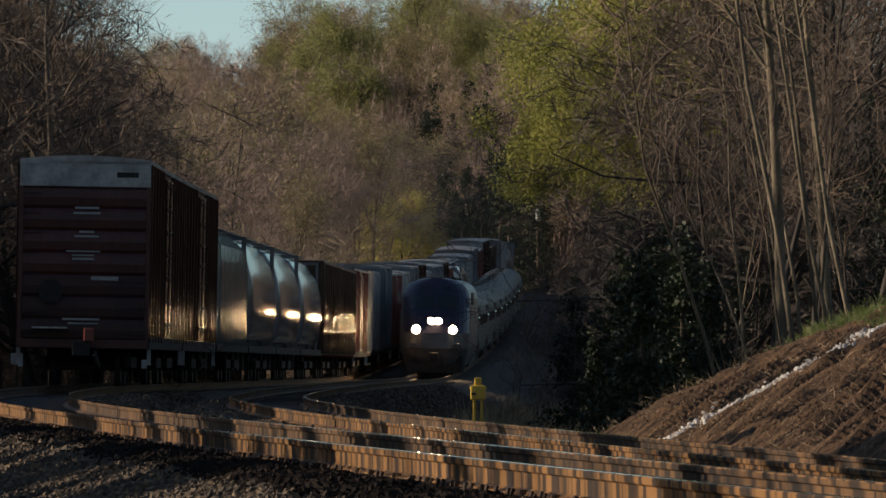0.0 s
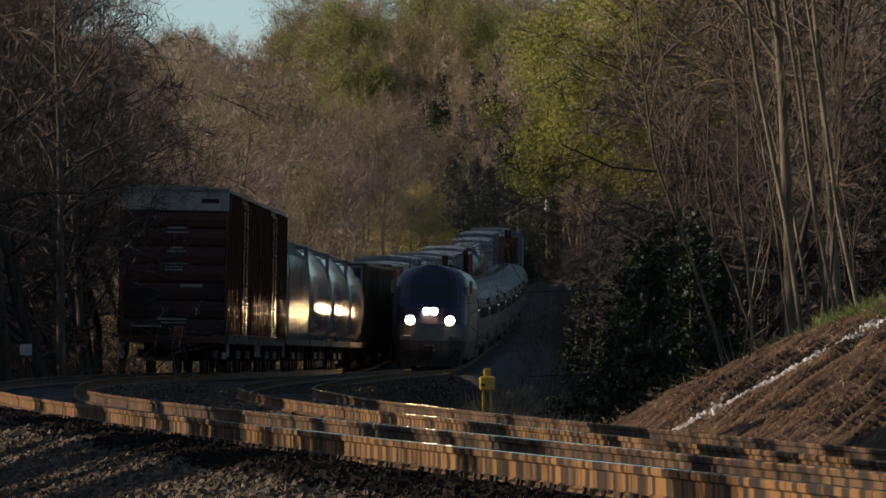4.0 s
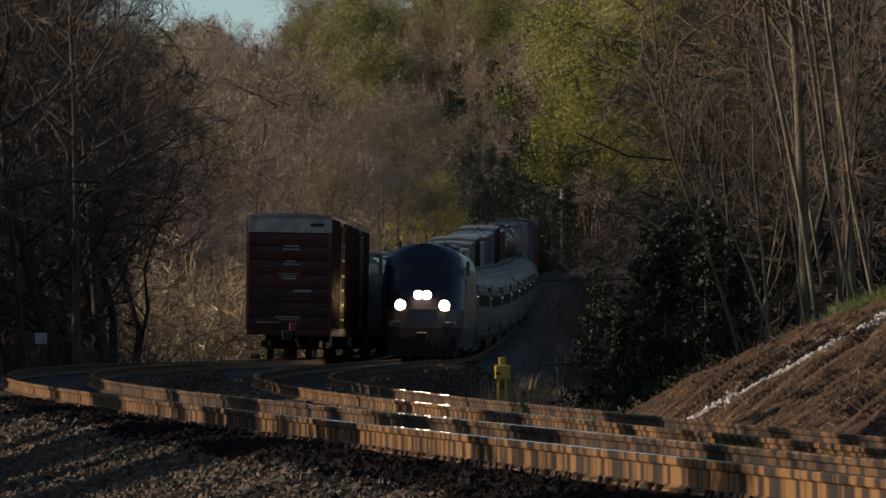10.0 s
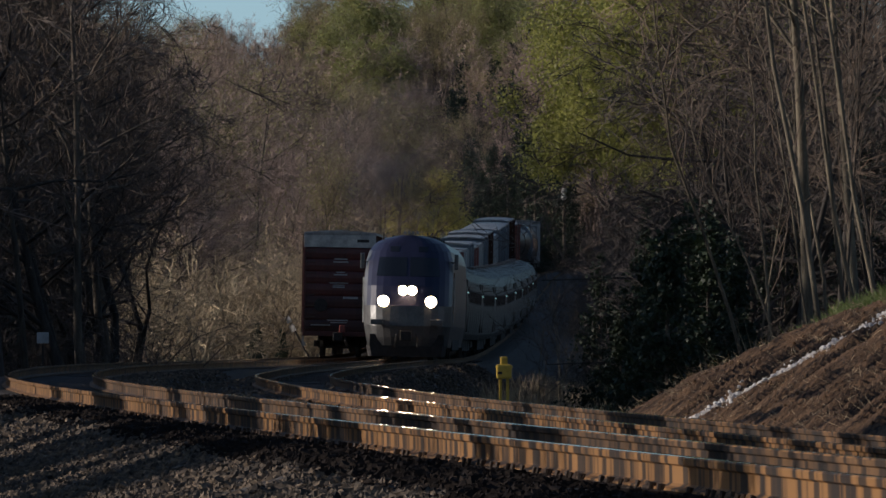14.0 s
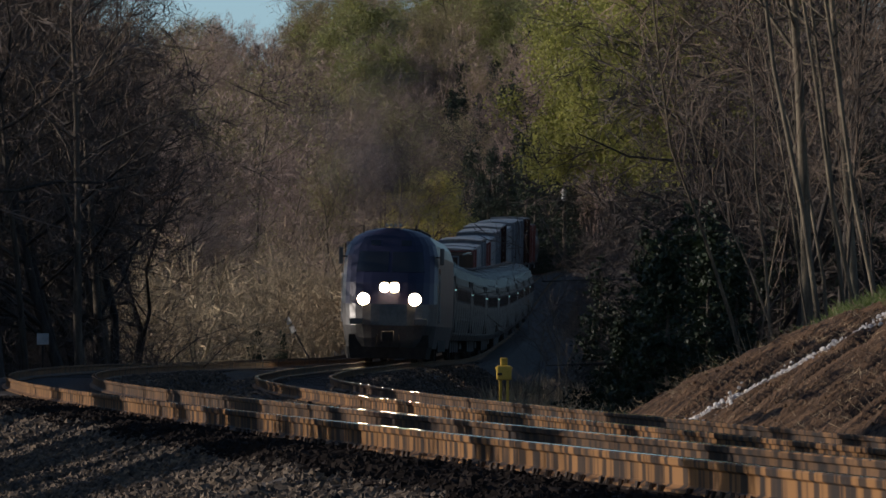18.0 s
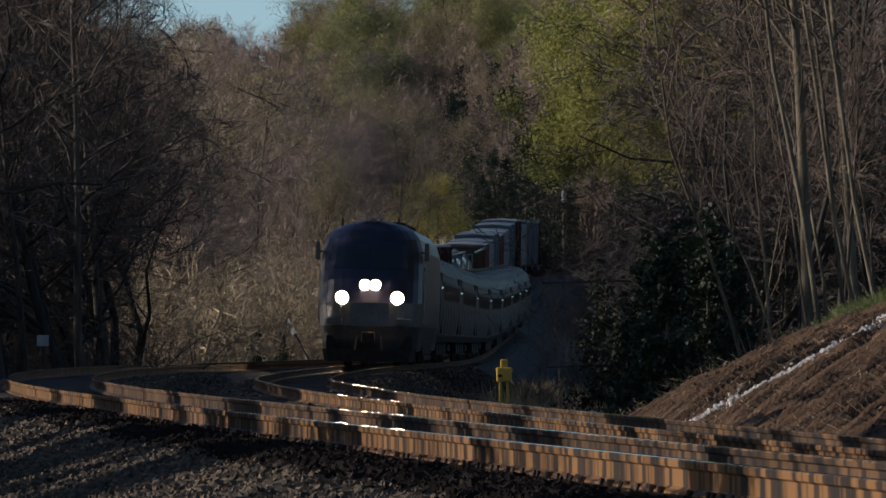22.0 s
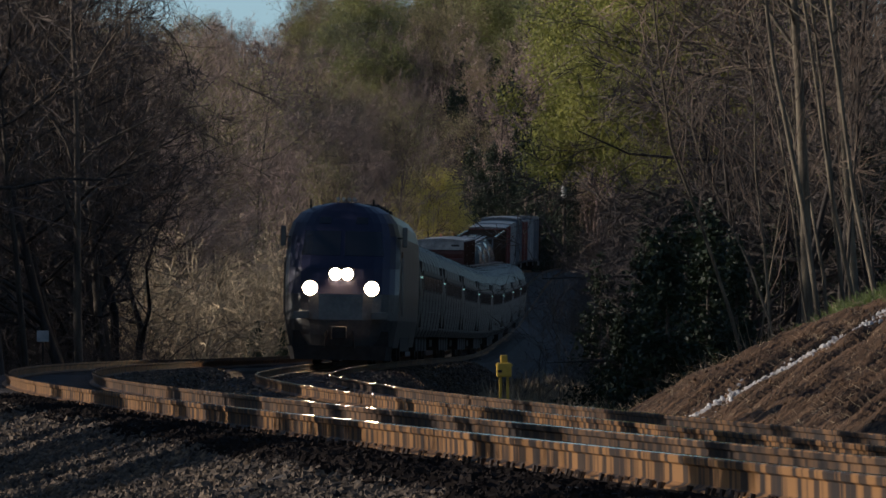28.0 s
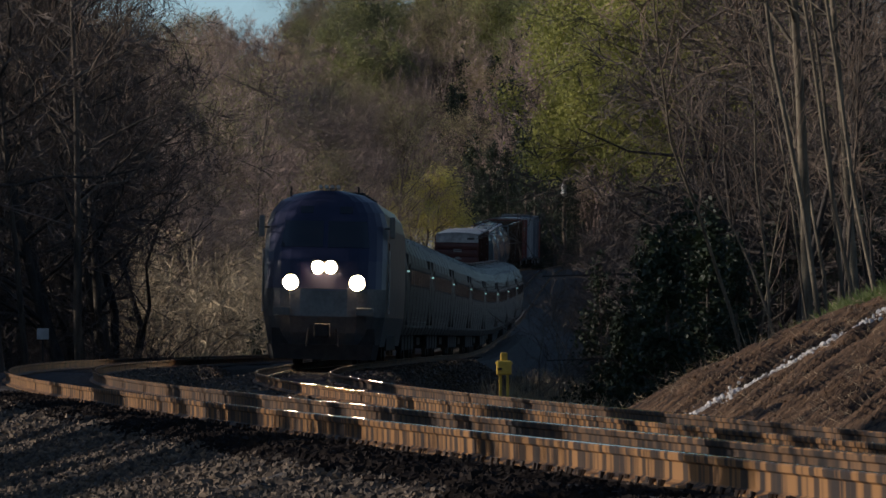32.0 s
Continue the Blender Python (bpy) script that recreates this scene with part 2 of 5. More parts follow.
def smoke_mat():
    """Thin soot that lets most light through, in drifts."""
    m = bpy.data.materials.new("diesel_smoke")
    m.use_nodes = True
    n, link = m.node_tree.nodes, m.node_tree.links.new
    n.remove(n["Principled BSDF"])
    co, tex, ramp = n.new("ShaderNodeTexCoord"), n.new("ShaderNodeTexNoise"), n.new("ShaderNodeMapRange")
    tex.inputs["Scale"].default_value, tex.inputs["Detail"].default_value = 0.5, 3
    ramp.inputs["From Min"].default_value, ramp.inputs["From Max"].default_value = 0.35, 0.75
    ramp.inputs["To Max"].default_value = 0.24
    d, t, mx = n.new("ShaderNodeBsdfDiffuse"), n.new("ShaderNodeBsdfTransparent"), n.new("ShaderNodeMixShader")
    d.inputs["Color"].default_value = (0.1, 0.1, 0.11, 1)
    link(co.outputs["Object"], tex.inputs["Vector"])
    link(tex.outputs["Fac"], ramp.inputs["Value"])
    link(ramp.outputs["Result"], mx.inputs["Fac"])
    link(t.outputs[0], mx.inputs[1])
    link(d.outputs[0], mx.inputs[2])
    link(mx.outputs[0], n["Material Output"].inputs["Surface"])
    return m


M_SMOKE = smoke_mat()
# ---------------------------------------------------------------- the line of the railway
# curvature of the right-hand track along the valley, per 1000 m, at the given distances
K_AT = [0, 20, 45, 75, 105, 140, 180, 240, 320, 400, 480, 560, 640, 690, 725, 1300]
K_OF = [0.42, 0.418, 0.361, 0.285, 1.175, 1.746, 0.523, 0.004, 0.006, -0.065, 0.011, 0.115, 0.15, 0.1, -2.2, -1.6]
YS = np.arange(0.0, 1301.0)
_k = np.interp(YS, K_AT, K_OF) / 1000
_t = np.concatenate([[0], np.cumsum((_k[1:] + _k[:-1]) / 2)])
TS = -0.1265 + _t - _t[20]
_x = np.concatenate([[0], np.cumsum((TS[1:] + TS[:-1]) / 2)])
XS = 8.6955 + _x - _x[20]
_z = np.interp(YS, [0, 165, 235, 330, 410, 490, 570, 650, 720, 900, 1300], [0, 0, -0.16, -0.32, 0.61, 1.65, 3.46, 5.94, 6.85, 7.05, 7.25])
ZS = np.convolve(np.pad(_z, 30, mode="edge"), np.ones(61) / 61, "valid")
ARC = np.concatenate([[0], np.cumsum(np.sqrt(1 + ((TS[1:] + TS[:-1]) / 2) ** 2))])


def xt(y):
    return np.interp(y, YS, XS) + np.minimum(np.asarray(y, float), 0) * TS[0]


def tt(y):
    return np.interp(y, YS, TS)


def zt(y):
    return np.interp(y, YS, ZS)


def gap(y):
    return np.interp(y, [40, 120, 220], [4.24, 4.58, 4.40])


def low(y):
    """How far the right-hand track lies below the left-hand one."""
    return np.interp(y, [40, 130, 165, 235, 420, 600], [-0.249, -0.13, -0.16, -0.04, 0.0, 0.15])


def cant(y):
    return np.interp(y, [30, 70, 120, 200], [0.0625, 0.034, 0.027, 0.027])


def beside(y, o):
    """The point o metres to the right of the right-hand track's centre, at right angles."""
    t = tt(y)
    c = 1 / np.sqrt(1 + t * t)
    return xt(y) + o * c, y - o * t * c


def smooth(a, b, v):
    u = np.clip((np.asarray(v, float) - a) / (b - a), 0, 1)
    return u * u * (3 - 2 * u)


def wave(x, y, f, seed=0.0):
    """A cheap smooth noise for arrays, about -1 to 1."""
    return (np.sin(x * f + 1.7 * np.sin(y * f * 0.7 + seed)) + np.sin(y * f * 1.3 + 1.3 * np.sin(x * f * 0.9 + seed * 2))) / 2


def land(o, y):
    """Height of the ground o metres right of the right-hand track at the distance y."""
    o, y = np.asarray(o, float), np.asarray(y, float)
    z = zt(np.clip(y, 0, 1300)) - 0.95
    left = np.maximum(0, -7.6 - o)
    z = z + np.minimum(0.24 * np.maximum(0, left - 2.5), 16) * smooth(170, 330, y)
    toe = np.interp(y, [0, 108, 165, 400, 700], [2.75, 2.75, 10.5, 10.5, 8])
    right = np.maximum(0, o - toe)
    top = np.interp(y, [0, 150, 300, 600, 800, 950], [4.2, 4.5, 6, 16, 26, 33]) * (1 - 0.45 * smooth(1130, 1290, y))
    rise = 0.53 * right
    rise = top * (1 - np.exp(-rise / top * 1.15))
    z = z + rise + 0.03 * np.maximum(0, right - 12)
    z = z - 0.8 * smooth(3.2, 5.5, o) * smooth(108, 150, y) * smooth(toe + 4, toe, o)
    fade = smooth(2.8, 6, o) + smooth(-8, -12, o)
    z = z + fade * (0.10 * wave(o, y, 0.9, 1) + 0.05 * wave(o, y, 2.7, 2)) * np.where(np.abs(o) > 60, 4, 1)
    # rills that run down the bank
    r = y - 2.5 * o
    face = smooth(3.2, 4.2, o) * smooth(125, 112, y) * (1 - 0.5 * smooth(104, 109, y))
    face = face * (1 - np.exp(-((y - 0.7 * o - 97.48) / 0.45) ** 2))
    z = z + face * (0.065 * np.sin(r * 4.4 + 0.6 * np.sin(o * 0.9)) + 0.04 * np.sin(r * 8.3 + 0.9 * np.sin(o * 0.7)) + 0.03 * np.sin(r * 1.7 + o) + 0.015 * wave(o * 0.5, r * 2.2, 2.0, 5))
    return z


def mesh_of(name, verts, faces, material, smooth_shade=False):
    me = bpy.data.meshes.new(name)
    me.from_pydata(np.asarray(verts).tolist(), [], faces.tolist() if hasattr(faces, "tolist") else faces)
    for m in (material if isinstance(material, (list, tuple)) else [material]):
        me.materials.append(m)
    if smooth_shade:
        me.polygons.foreach_set("use_smooth", np.ones(len(me.polygons), bool))
    me.update()
    return me


def grid_faces(nu, nv):
    i = np.arange(nu - 1)[:, None] * nv + np.arange(nv - 1)[None]
    return np.stack([i, i + 1, i + nv + 1, i + nv], -1).reshape(-1, 4)


# ground: one sheet in strips along the line, out to the horizon
OO = np.concatenate([[-3500, -1500, -700, -350, -200, -130], np.arange(-100, -40, 8.0), np.arange(-40, -14, 2.5), np.arange(-14, 3.0, 0.6),
                     np.arange(3.0, 12, 0.11), np.arange(12, 22, 1.0), np.arange(22, 60, 4.0), [70, 90, 120, 170, 250, 400, 800, 1800, 3500]])
YY = np.concatenate([[-3000, -1200, -400, -150, -60, -30], np.arange(-15, 78, 3.0), np.arange(78, 120, 0.15), np.arange(120, 180, 2.0),
                     np.arange(180, 480, 5.0), np.arange(480, 1200, 12.0), [1300, 1600, 2200, 3200, 4500]])
og, yg = np.meshgrid(OO, YY)
px, py = xt(np.clip(yg, -60, 1300)) + og, yg
gz = land(og, np.clip(yg, -100, 1300))
gf = grid_faces(len(YY), len(OO))[:, ::-1]
me = mesh_of("ground", np.stack([px, py, gz], -1).reshape(-1, 3), gf, [M_GROUND, M_BANK, M_BALLAST], True)
oc = (og[:-1, :-1] + og[1:, 1:]) / 2
yc = (yg[:-1, :-1] + yg[1:, 1:]) / 2
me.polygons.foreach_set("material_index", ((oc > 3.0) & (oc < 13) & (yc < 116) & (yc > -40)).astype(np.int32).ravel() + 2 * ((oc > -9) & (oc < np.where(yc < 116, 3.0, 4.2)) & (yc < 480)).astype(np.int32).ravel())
tagged(new("ground", me), "brown leaf-littered ground rising into wooded hills", "ground", kind="structure")


def sweep(ys, centre_o, profile, lift, closed=True):
    """Vertices and faces of a profile (o, z) carried along the line."""
    prof = np.asarray(profile)
    n = len(prof)
    vs = []
    for y in ys:
        co = centre_o(y)
        x, yy = beside(y, co + prof[:, 0])
        vs.append(np.stack([x, yy, zt(y) + lift(y) + prof[:, 1]], -1))
    v = np.concatenate(vs)
    j = np.arange(n if closed else n - 1)
    i = np.arange(len(ys) - 1)[:, None] * n
    f = np.stack([i + j, i + (j + 1) % n, i + n + (j + 1) % n, i + n + j], -1).reshape(-1, 4)
    return v, f[:, ::-1]


RAIL_YS = np.concatenate([np.arange(14, 120, 1.0), np.arange(120, 260, 2.0), np.arange(260, 1200, 5.0)])
# ballast under each track
for side, co in (("left", lambda y: -gap(y)), ("right", lambda y: 0.0 * y)):
    lift = (lambda y: 0.0) if side == "left" else low
    prof = [(-7.4, -1.4), (-4.6, -1.1), (-3.0, -0.61), (-1.75, -0.235), (-1.45, -0.17), (-1.0, -0.175), (-0.86, -0.225), (1.4, -0.225), (1.75, -0.28), (2.9, -1.2)] if side == "left" else \
           [(-2.4, -0.75), (-1.75, -0.26), (-1.4, -0.225), (1.4, -0.225), (1.75, -0.28), (3.2, -1.1)]
    v, f = sweep(RAIL_YS, co, prof, lift, closed=False)
    v[:, 2] += 0.02 * wave(v[:, 0], v[:, 1], 5.0) + 0.015 * wave(v[:, 0], v[:, 1], 11.0, 3)
    tagged(new("ballast_bed", mesh_of("ballast_bed", v, f, M_BALLAST)), "crushed grey stone ballast shoulder under the track", "ballast", kind="structure")

# rails: web and foot rusted, head polished
HEAD = [(-0.034, -0.045), (-0.037, -0.012), (-0.03, -0.0025), (-0.018, -0.0003), (0.018, -0.0003), (0.03, -0.0025), (0.037, -0.012), (0.034, -0.045)]
WEB = [(-0.034, -0.044), (-0.011, -0.058), (-0.009, -0.15), (-0.03, -0.165), (-0.076, -0.175), (-0.076, -0.188),
       (0.076, -0.188), (0.076, -0.175), (0.03, -0.165), (0.009, -0.15), (0.011, -0.058), (0.034, -0.044)]


def track(side):
    base = tagged(new("railway_track"), "two rusty rails with worn heads on dark wooden ties", "railway track", "railway tracks", "structure")
    off = (lambda y: -gap(y)) if side == "left" else (lambda y: 0.0 * y)
    for s in (-1, 1):
        lift = lambda y: (0.0 if side == "left" else low(y)) + (cant(y) if s < 0 else 0.0)
        v1, f1 = sweep(RAIL_YS, lambda y: off(y) + s * 0.75, WEB, lift)
        v2, f2 = sweep(RAIL_YS, lambda y: off(y) + s * 0.75, HEAD, lift)
        me = mesh_of("rail", np.concatenate([v1, v2]), np.concatenate([f1, f2 + len(v1)]), [M_RAIL, M_HEAD, M_RAIL_IN])
        idx = np.zeros(len(me.polygons), np.int32)
        k2 = np.arange(len(f2)) % len(HEAD)
        idx[len(f1):][(k2 > 1) & (k2 < 5) if s < 0 else (k2 > 1) & (k2 < 4) if side == "left" else (k2 == 2) | (k2 == 3)] = 1
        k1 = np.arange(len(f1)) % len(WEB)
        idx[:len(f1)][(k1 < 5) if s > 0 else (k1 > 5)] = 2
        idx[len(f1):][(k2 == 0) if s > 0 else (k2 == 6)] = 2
        me.polygons.foreach_set("material_index", idx)
        ob = new("rail", me)
        ob.parent = base
    return base


TRACKS = {s: track(s) for s in ("left", "right")}
# ---------------------------------------------------------------- woods


class Sticks:
    """Collects tapered tubes and leaves as arrays."""

    def __init__(self):
        self.v, self.f, self.n = [], [], 0

    def tube(self, pts, radii, sides):
        pts = np.asarray(pts)
        d = np.gradient(pts, axis=0)
        d /= np.linalg.norm(d, axis=1, keepdims=True) + 1e-9
        ref = np.where(np.abs(d[:, 2:3]) > 0.9, [[1.0, 0, 0]], [[0, 0, 1.0]])
        a = np.cross(d, ref)
        a /= np.linalg.norm(a, axis=1, keepdims=True) + 1e-9
        b = np.cross(d, a)
        th = np.arange(sides) * 2 * np.pi / sides
        ring = pts[:, None] + np.asarray(radii)[:, None, None] * (np.cos(th)[None, :, None] * a[:, None] + np.sin(th)[None, :, None] * b[:, None])
        i = np.arange(len(pts) - 1)[:, None] * sides
        j = np.arange(sides)
        q = np.stack([i + j, i + (j + 1) % sides, i + sides + (j + 1) % sides, i + sides + j], -1).reshape(-1, 4)
        self.v.append(ring.reshape(-1, 3))
        self.f.append(q + self.n)
        self.n += len(pts) * sides

    def leaves(self, rng, centres, size):
        n = len(centres)
        a, b = rng.normal(size=(n, 3)), rng.normal(size=(n, 3))
        a /= np.linalg.norm(a, axis=1, keepdims=True)
        b -= (a * b).sum(1, keepdims=True) * a
        b /= np.linalg.norm(b, axis=1, keepdims=True)
        s = size * rng.uniform(0.6, 1.3, (n, 1))
        v = np.stack([centres - a * s, centres + b * s * 0.6, centres + a * s, centres - b * s * 0.6], 1)
        self.v.append(v.reshape(-1, 3))
        self.f.append(np.arange(n * 4).reshape(-1, 4) + self.n)
        self.n += n * 4

    def slivers(self, a, b, w, rng):
        """Flat tapering twigs from a to b."""
        d = b - a
        n = rng.normal(size=a.shape)
        n -= (n * d).sum(1, keepdims=True) * d / ((d * d).sum(1, keepdims=True) + 1e-9)
        n /= np.linalg.norm(n, axis=1, keepdims=True) + 1e-9
        m = (a + b) / 2 + n * np.linalg.norm(d, axis=1, keepdims=True) * 0.06
        k = np.cross(d, n)
        k /= np.linalg.norm(k, axis=1, keepdims=True) + 1e-9
        v = np.stack([a, m + k * w, b, m - k * w], 1)
        self.v.append(v.reshape(-1, 3))
        self.f.append(np.arange(len(a) * 4).reshape(-1, 4) + self.n)
        self.n += len(a) * 4

    def mesh(self, name, material, shade=False):
        return mesh_of(name, np.concatenate(self.v), np.concatenate(self.f), material, shade)


def bough(rng, wood, twig, p, d, length, r, level, tips, spread, up, fan, clear=0.35, bend=0.065):
    """One limb that bends and splits; thick wood and thin twigs go to two meshes."""
    n = 5 if level == 0 else 4 if level == 1 else 3
    pts, rad = [p], [r]
    q, w = np.array(p, float), np.array(d, float)
    for i in range(1, n + 1):
        w = w + rng.normal(size=3) * (bend if level == 0 else 0.22) + np.array([0, 0, up * (0.25 if level else 0.1)])
        w /= np.linalg.norm(w)
        q = q + w * length / n
        pts.append(q)
        rad.append(r * (1 - 0.8 * i / n) + 0.004)
    (wood if level < min(2, len(fan)) else twig).tube(pts, rad, (8, 5, 3, 3, 3)[level])
    if level >= len(fan):
        tips.append((np.array(pts), length))
        return
    pts = np.array(pts)
    lo = clear if level == 0 else 0.2
    for k in range(fan[level]):
        u = lo + (1 - lo) * (k + rng.uniform(0, 1)) / fan[level]
        i = min(int(u * n), n - 1)
        s = pts[i] + (pts[i + 1] - pts[i]) * (u * n - i)
        ax = pts[i + 1] - pts[i]
        ax /= np.linalg.norm(ax)
        side = rng.normal(size=3)
        side -= side.dot(ax) * ax
        side /= np.linalg.norm(side)
        a = spread * rng.uniform(0.7, 1.25)
        nd = ax * math.cos(a) + side * math.sin(a)
        bough(rng, wood, twig, s, nd, length * rng.uniform(0.3, 0.5) * (1.15 - 0.55 * u if level == 0 else 1), max(r * (1 - 0.75 * u) * 0.5, 0.009), level + 1, tips, spread, up, fan)


def sprays(rng, twig, tips, count, width, up):
    """Fine twigs along the last limbs, and finer ones on them."""
    p = np.stack([a for a, _ in tips])
    ln = np.array([b for _, b in tips])
    i = np.repeat(np.arange(len(p)), count)
    u = rng.uniform(0.1, 1.0, len(i)) * (p.shape[1] - 1)
    j = np.minimum(u.astype(int), p.shape[1] - 2)
    a = p[i, j] + (p[i, j + 1] - p[i, j]) * (u - j)[:, None]
    ax = p[i, j + 1] - p[i, j]
    ax /= np.linalg.norm(ax, axis=1, keepdims=True)
    d = ax * 0.9 + rng.normal(size=a.shape) * 0.5 + np.array([0, 0, up * 0.5])
    d /= np.linalg.norm(d, axis=1, keepdims=True)
    b = a + d * (ln[i] * rng.uniform(0.35, 0.9, len(i)))[:, None]
    twig.slivers(a, b, width, rng)
    q = rng.uniform(0.3, 0.9, (len(a), 1))
    e = d + rng.normal(size=a.shape) * 0.6
    e /= np.linalg.norm(e, axis=1, keepdims=True)
    twig.slivers(a + (b - a) * q, a + (b - a) * q + e * (ln[i] * rng.uniform(0.2, 0.5, len(i)))[:, None], width * 0.7, rng)


def tree(name, label, seed, height, r, fan, wood_mat, twig_mat, spray=9, spray_w=0.011, spread=0.9, up=0.35, leaf=None, leaf_count=0, leaf_size=0.1, puff=0.5, lean=0.04, clear=0.35, bend=0.065, tilt=None, clumps=1.0):
    rng = np.random.default_rng(seed)
    base = tagged(new(name), label, "tree")
    wood, twig, tips = Sticks(), Sticks(), []
    d = np.array([rng.normal() * lean, rng.normal() * lean, 1.0]) if tilt is None else np.array([*tilt, 1.0])
    bough(rng, wood, twig, np.array([0, 0, -0.5]), d / np.linalg.norm(d), height, r, 0, tips, spread, up, fan, clear, bend)
    sprays(rng, twig, tips, spray, spray_w, up)
    part_obj("trunk", wood.mesh("trunk", wood_mat, True), base)
    part_obj("crown", twig.mesh("crown", twig_mat), base, "fine bare twigs")
    if leaf:
        t = np.array([p[-1] for p, _ in tips])
        t = t[rng.uniform(0, 1, len(t)) < clumps]
        c = t[rng.integers(0, len(t), leaf_count)] + rng.normal(size=(leaf_count, 3)) * puff
        lv = Sticks()
        lv.leaves(rng, c, leaf_size)
        part_obj("foliage", lv.mesh("foliage", leaf), base, "young leaves")
    return base


def part_obj(name, me, parent, label=""):
    ob = new(name, me)
    ob.parent = parent
    if label:
        ob["label"] = label
    return ob


def brush(name, label, seed, stems, height, r, material, fan=5, width=1.2, bend=0.24, fine=0):
    """A thicket of crooked stems that fork, with short side shoots and fine twigs."""
    rng = np.random.default_rng(seed)
    st, sh, ends = Sticks(), Sticks(), []
    n = 6
    for _ in range(stems):
        p = np.array([rng.normal() * width, rng.normal() * width, -0.2])
        w = np.array([rng.normal() * 0.38, rng.normal() * 0.38, 1])
        h = height * rng.uniform(0.4, 1.1)
        pts = [p]
        for i in range(n):
            w = w + rng.normal(size=3) * bend + np.array([0, 0, 0.12])
            w /= np.linalg.norm(w)
            pts.append(pts[-1] + w * h / n)
        rr = r * rng.uniform(0.5, 1.4)
        st.tube(pts, [rr * (1 - 0.85 * i / n) for i in range(n + 1)], 4)
        for _ in range(fan):
            i = rng.integers(1, n)
            d = np.array([rng.normal(), rng.normal(), rng.uniform(-0.1, 1.3)])
            d /= np.linalg.norm(d)
            ln = h * rng.uniform(0.1, 0.32)
            a = pts[i] + (pts[i + 1] - pts[i]) * rng.uniform()
            m, e = a + d * ln * 0.5, a + (d + rng.normal(size=3) * 0.35) * ln
            sh.tube([a, m, e], [rr * 0.5, rr * 0.4, rr * 0.15], 3)
            ends.append((np.array([a, m, e]), ln))
    if fine:
        sprays(rng, sh, ends, fine, r * 0.3, 0.3)
    base = tagged(new(name), label, "bush")
    for nm, net in (("stem_clump", st), ("twig_net", sh)):
        part_obj(nm, net.mesh(nm, material), base)["kind"] = "stuff"
    return base


def cedar(seed, height, size=0.145, each=28):
    rng = np.random.default_rng(seed)
    base = tagged(new("evergreen_tree"), "dark dense evergreen tree in the wood's shade", "tree")
    wood, lv = Sticks(), Sticks()
    wood.tube([(0, 0, -0.4), (0.05, 0, height * 0.5), (0, 0.05, height)], [0.16, 0.1, 0.02], 7)
    c = []
    for i in range(90):
        u = rng.uniform(0.06, 1.0)
        a = rng.uniform(0, 6.283)
        ln = height * 0.24 * (1.05 - u) * rng.uniform(0.6, 1.2) + 0.15
        p = np.array([0, 0, height * u])
        d = np.array([math.cos(a), math.sin(a), -0.1 + 0.3 * rng.uniform()])
        wood.tube([p, p + d * ln * 0.5, p + d * ln], [0.03, 0.02, 0.006], 3)
        c.append(p + d * ln * rng.uniform(0.25, 1.05, (each, 1)) + rng.normal(size=(each, 3)) * 0.17)
    lv.leaves(rng, np.concatenate(c), size)
    part_obj("trunk", wood.mesh("trunk", M_BARK, True), base)
    part_obj("foliage", lv.mesh("foliage", M_CEDAR), base, "dark green needles")
    return base


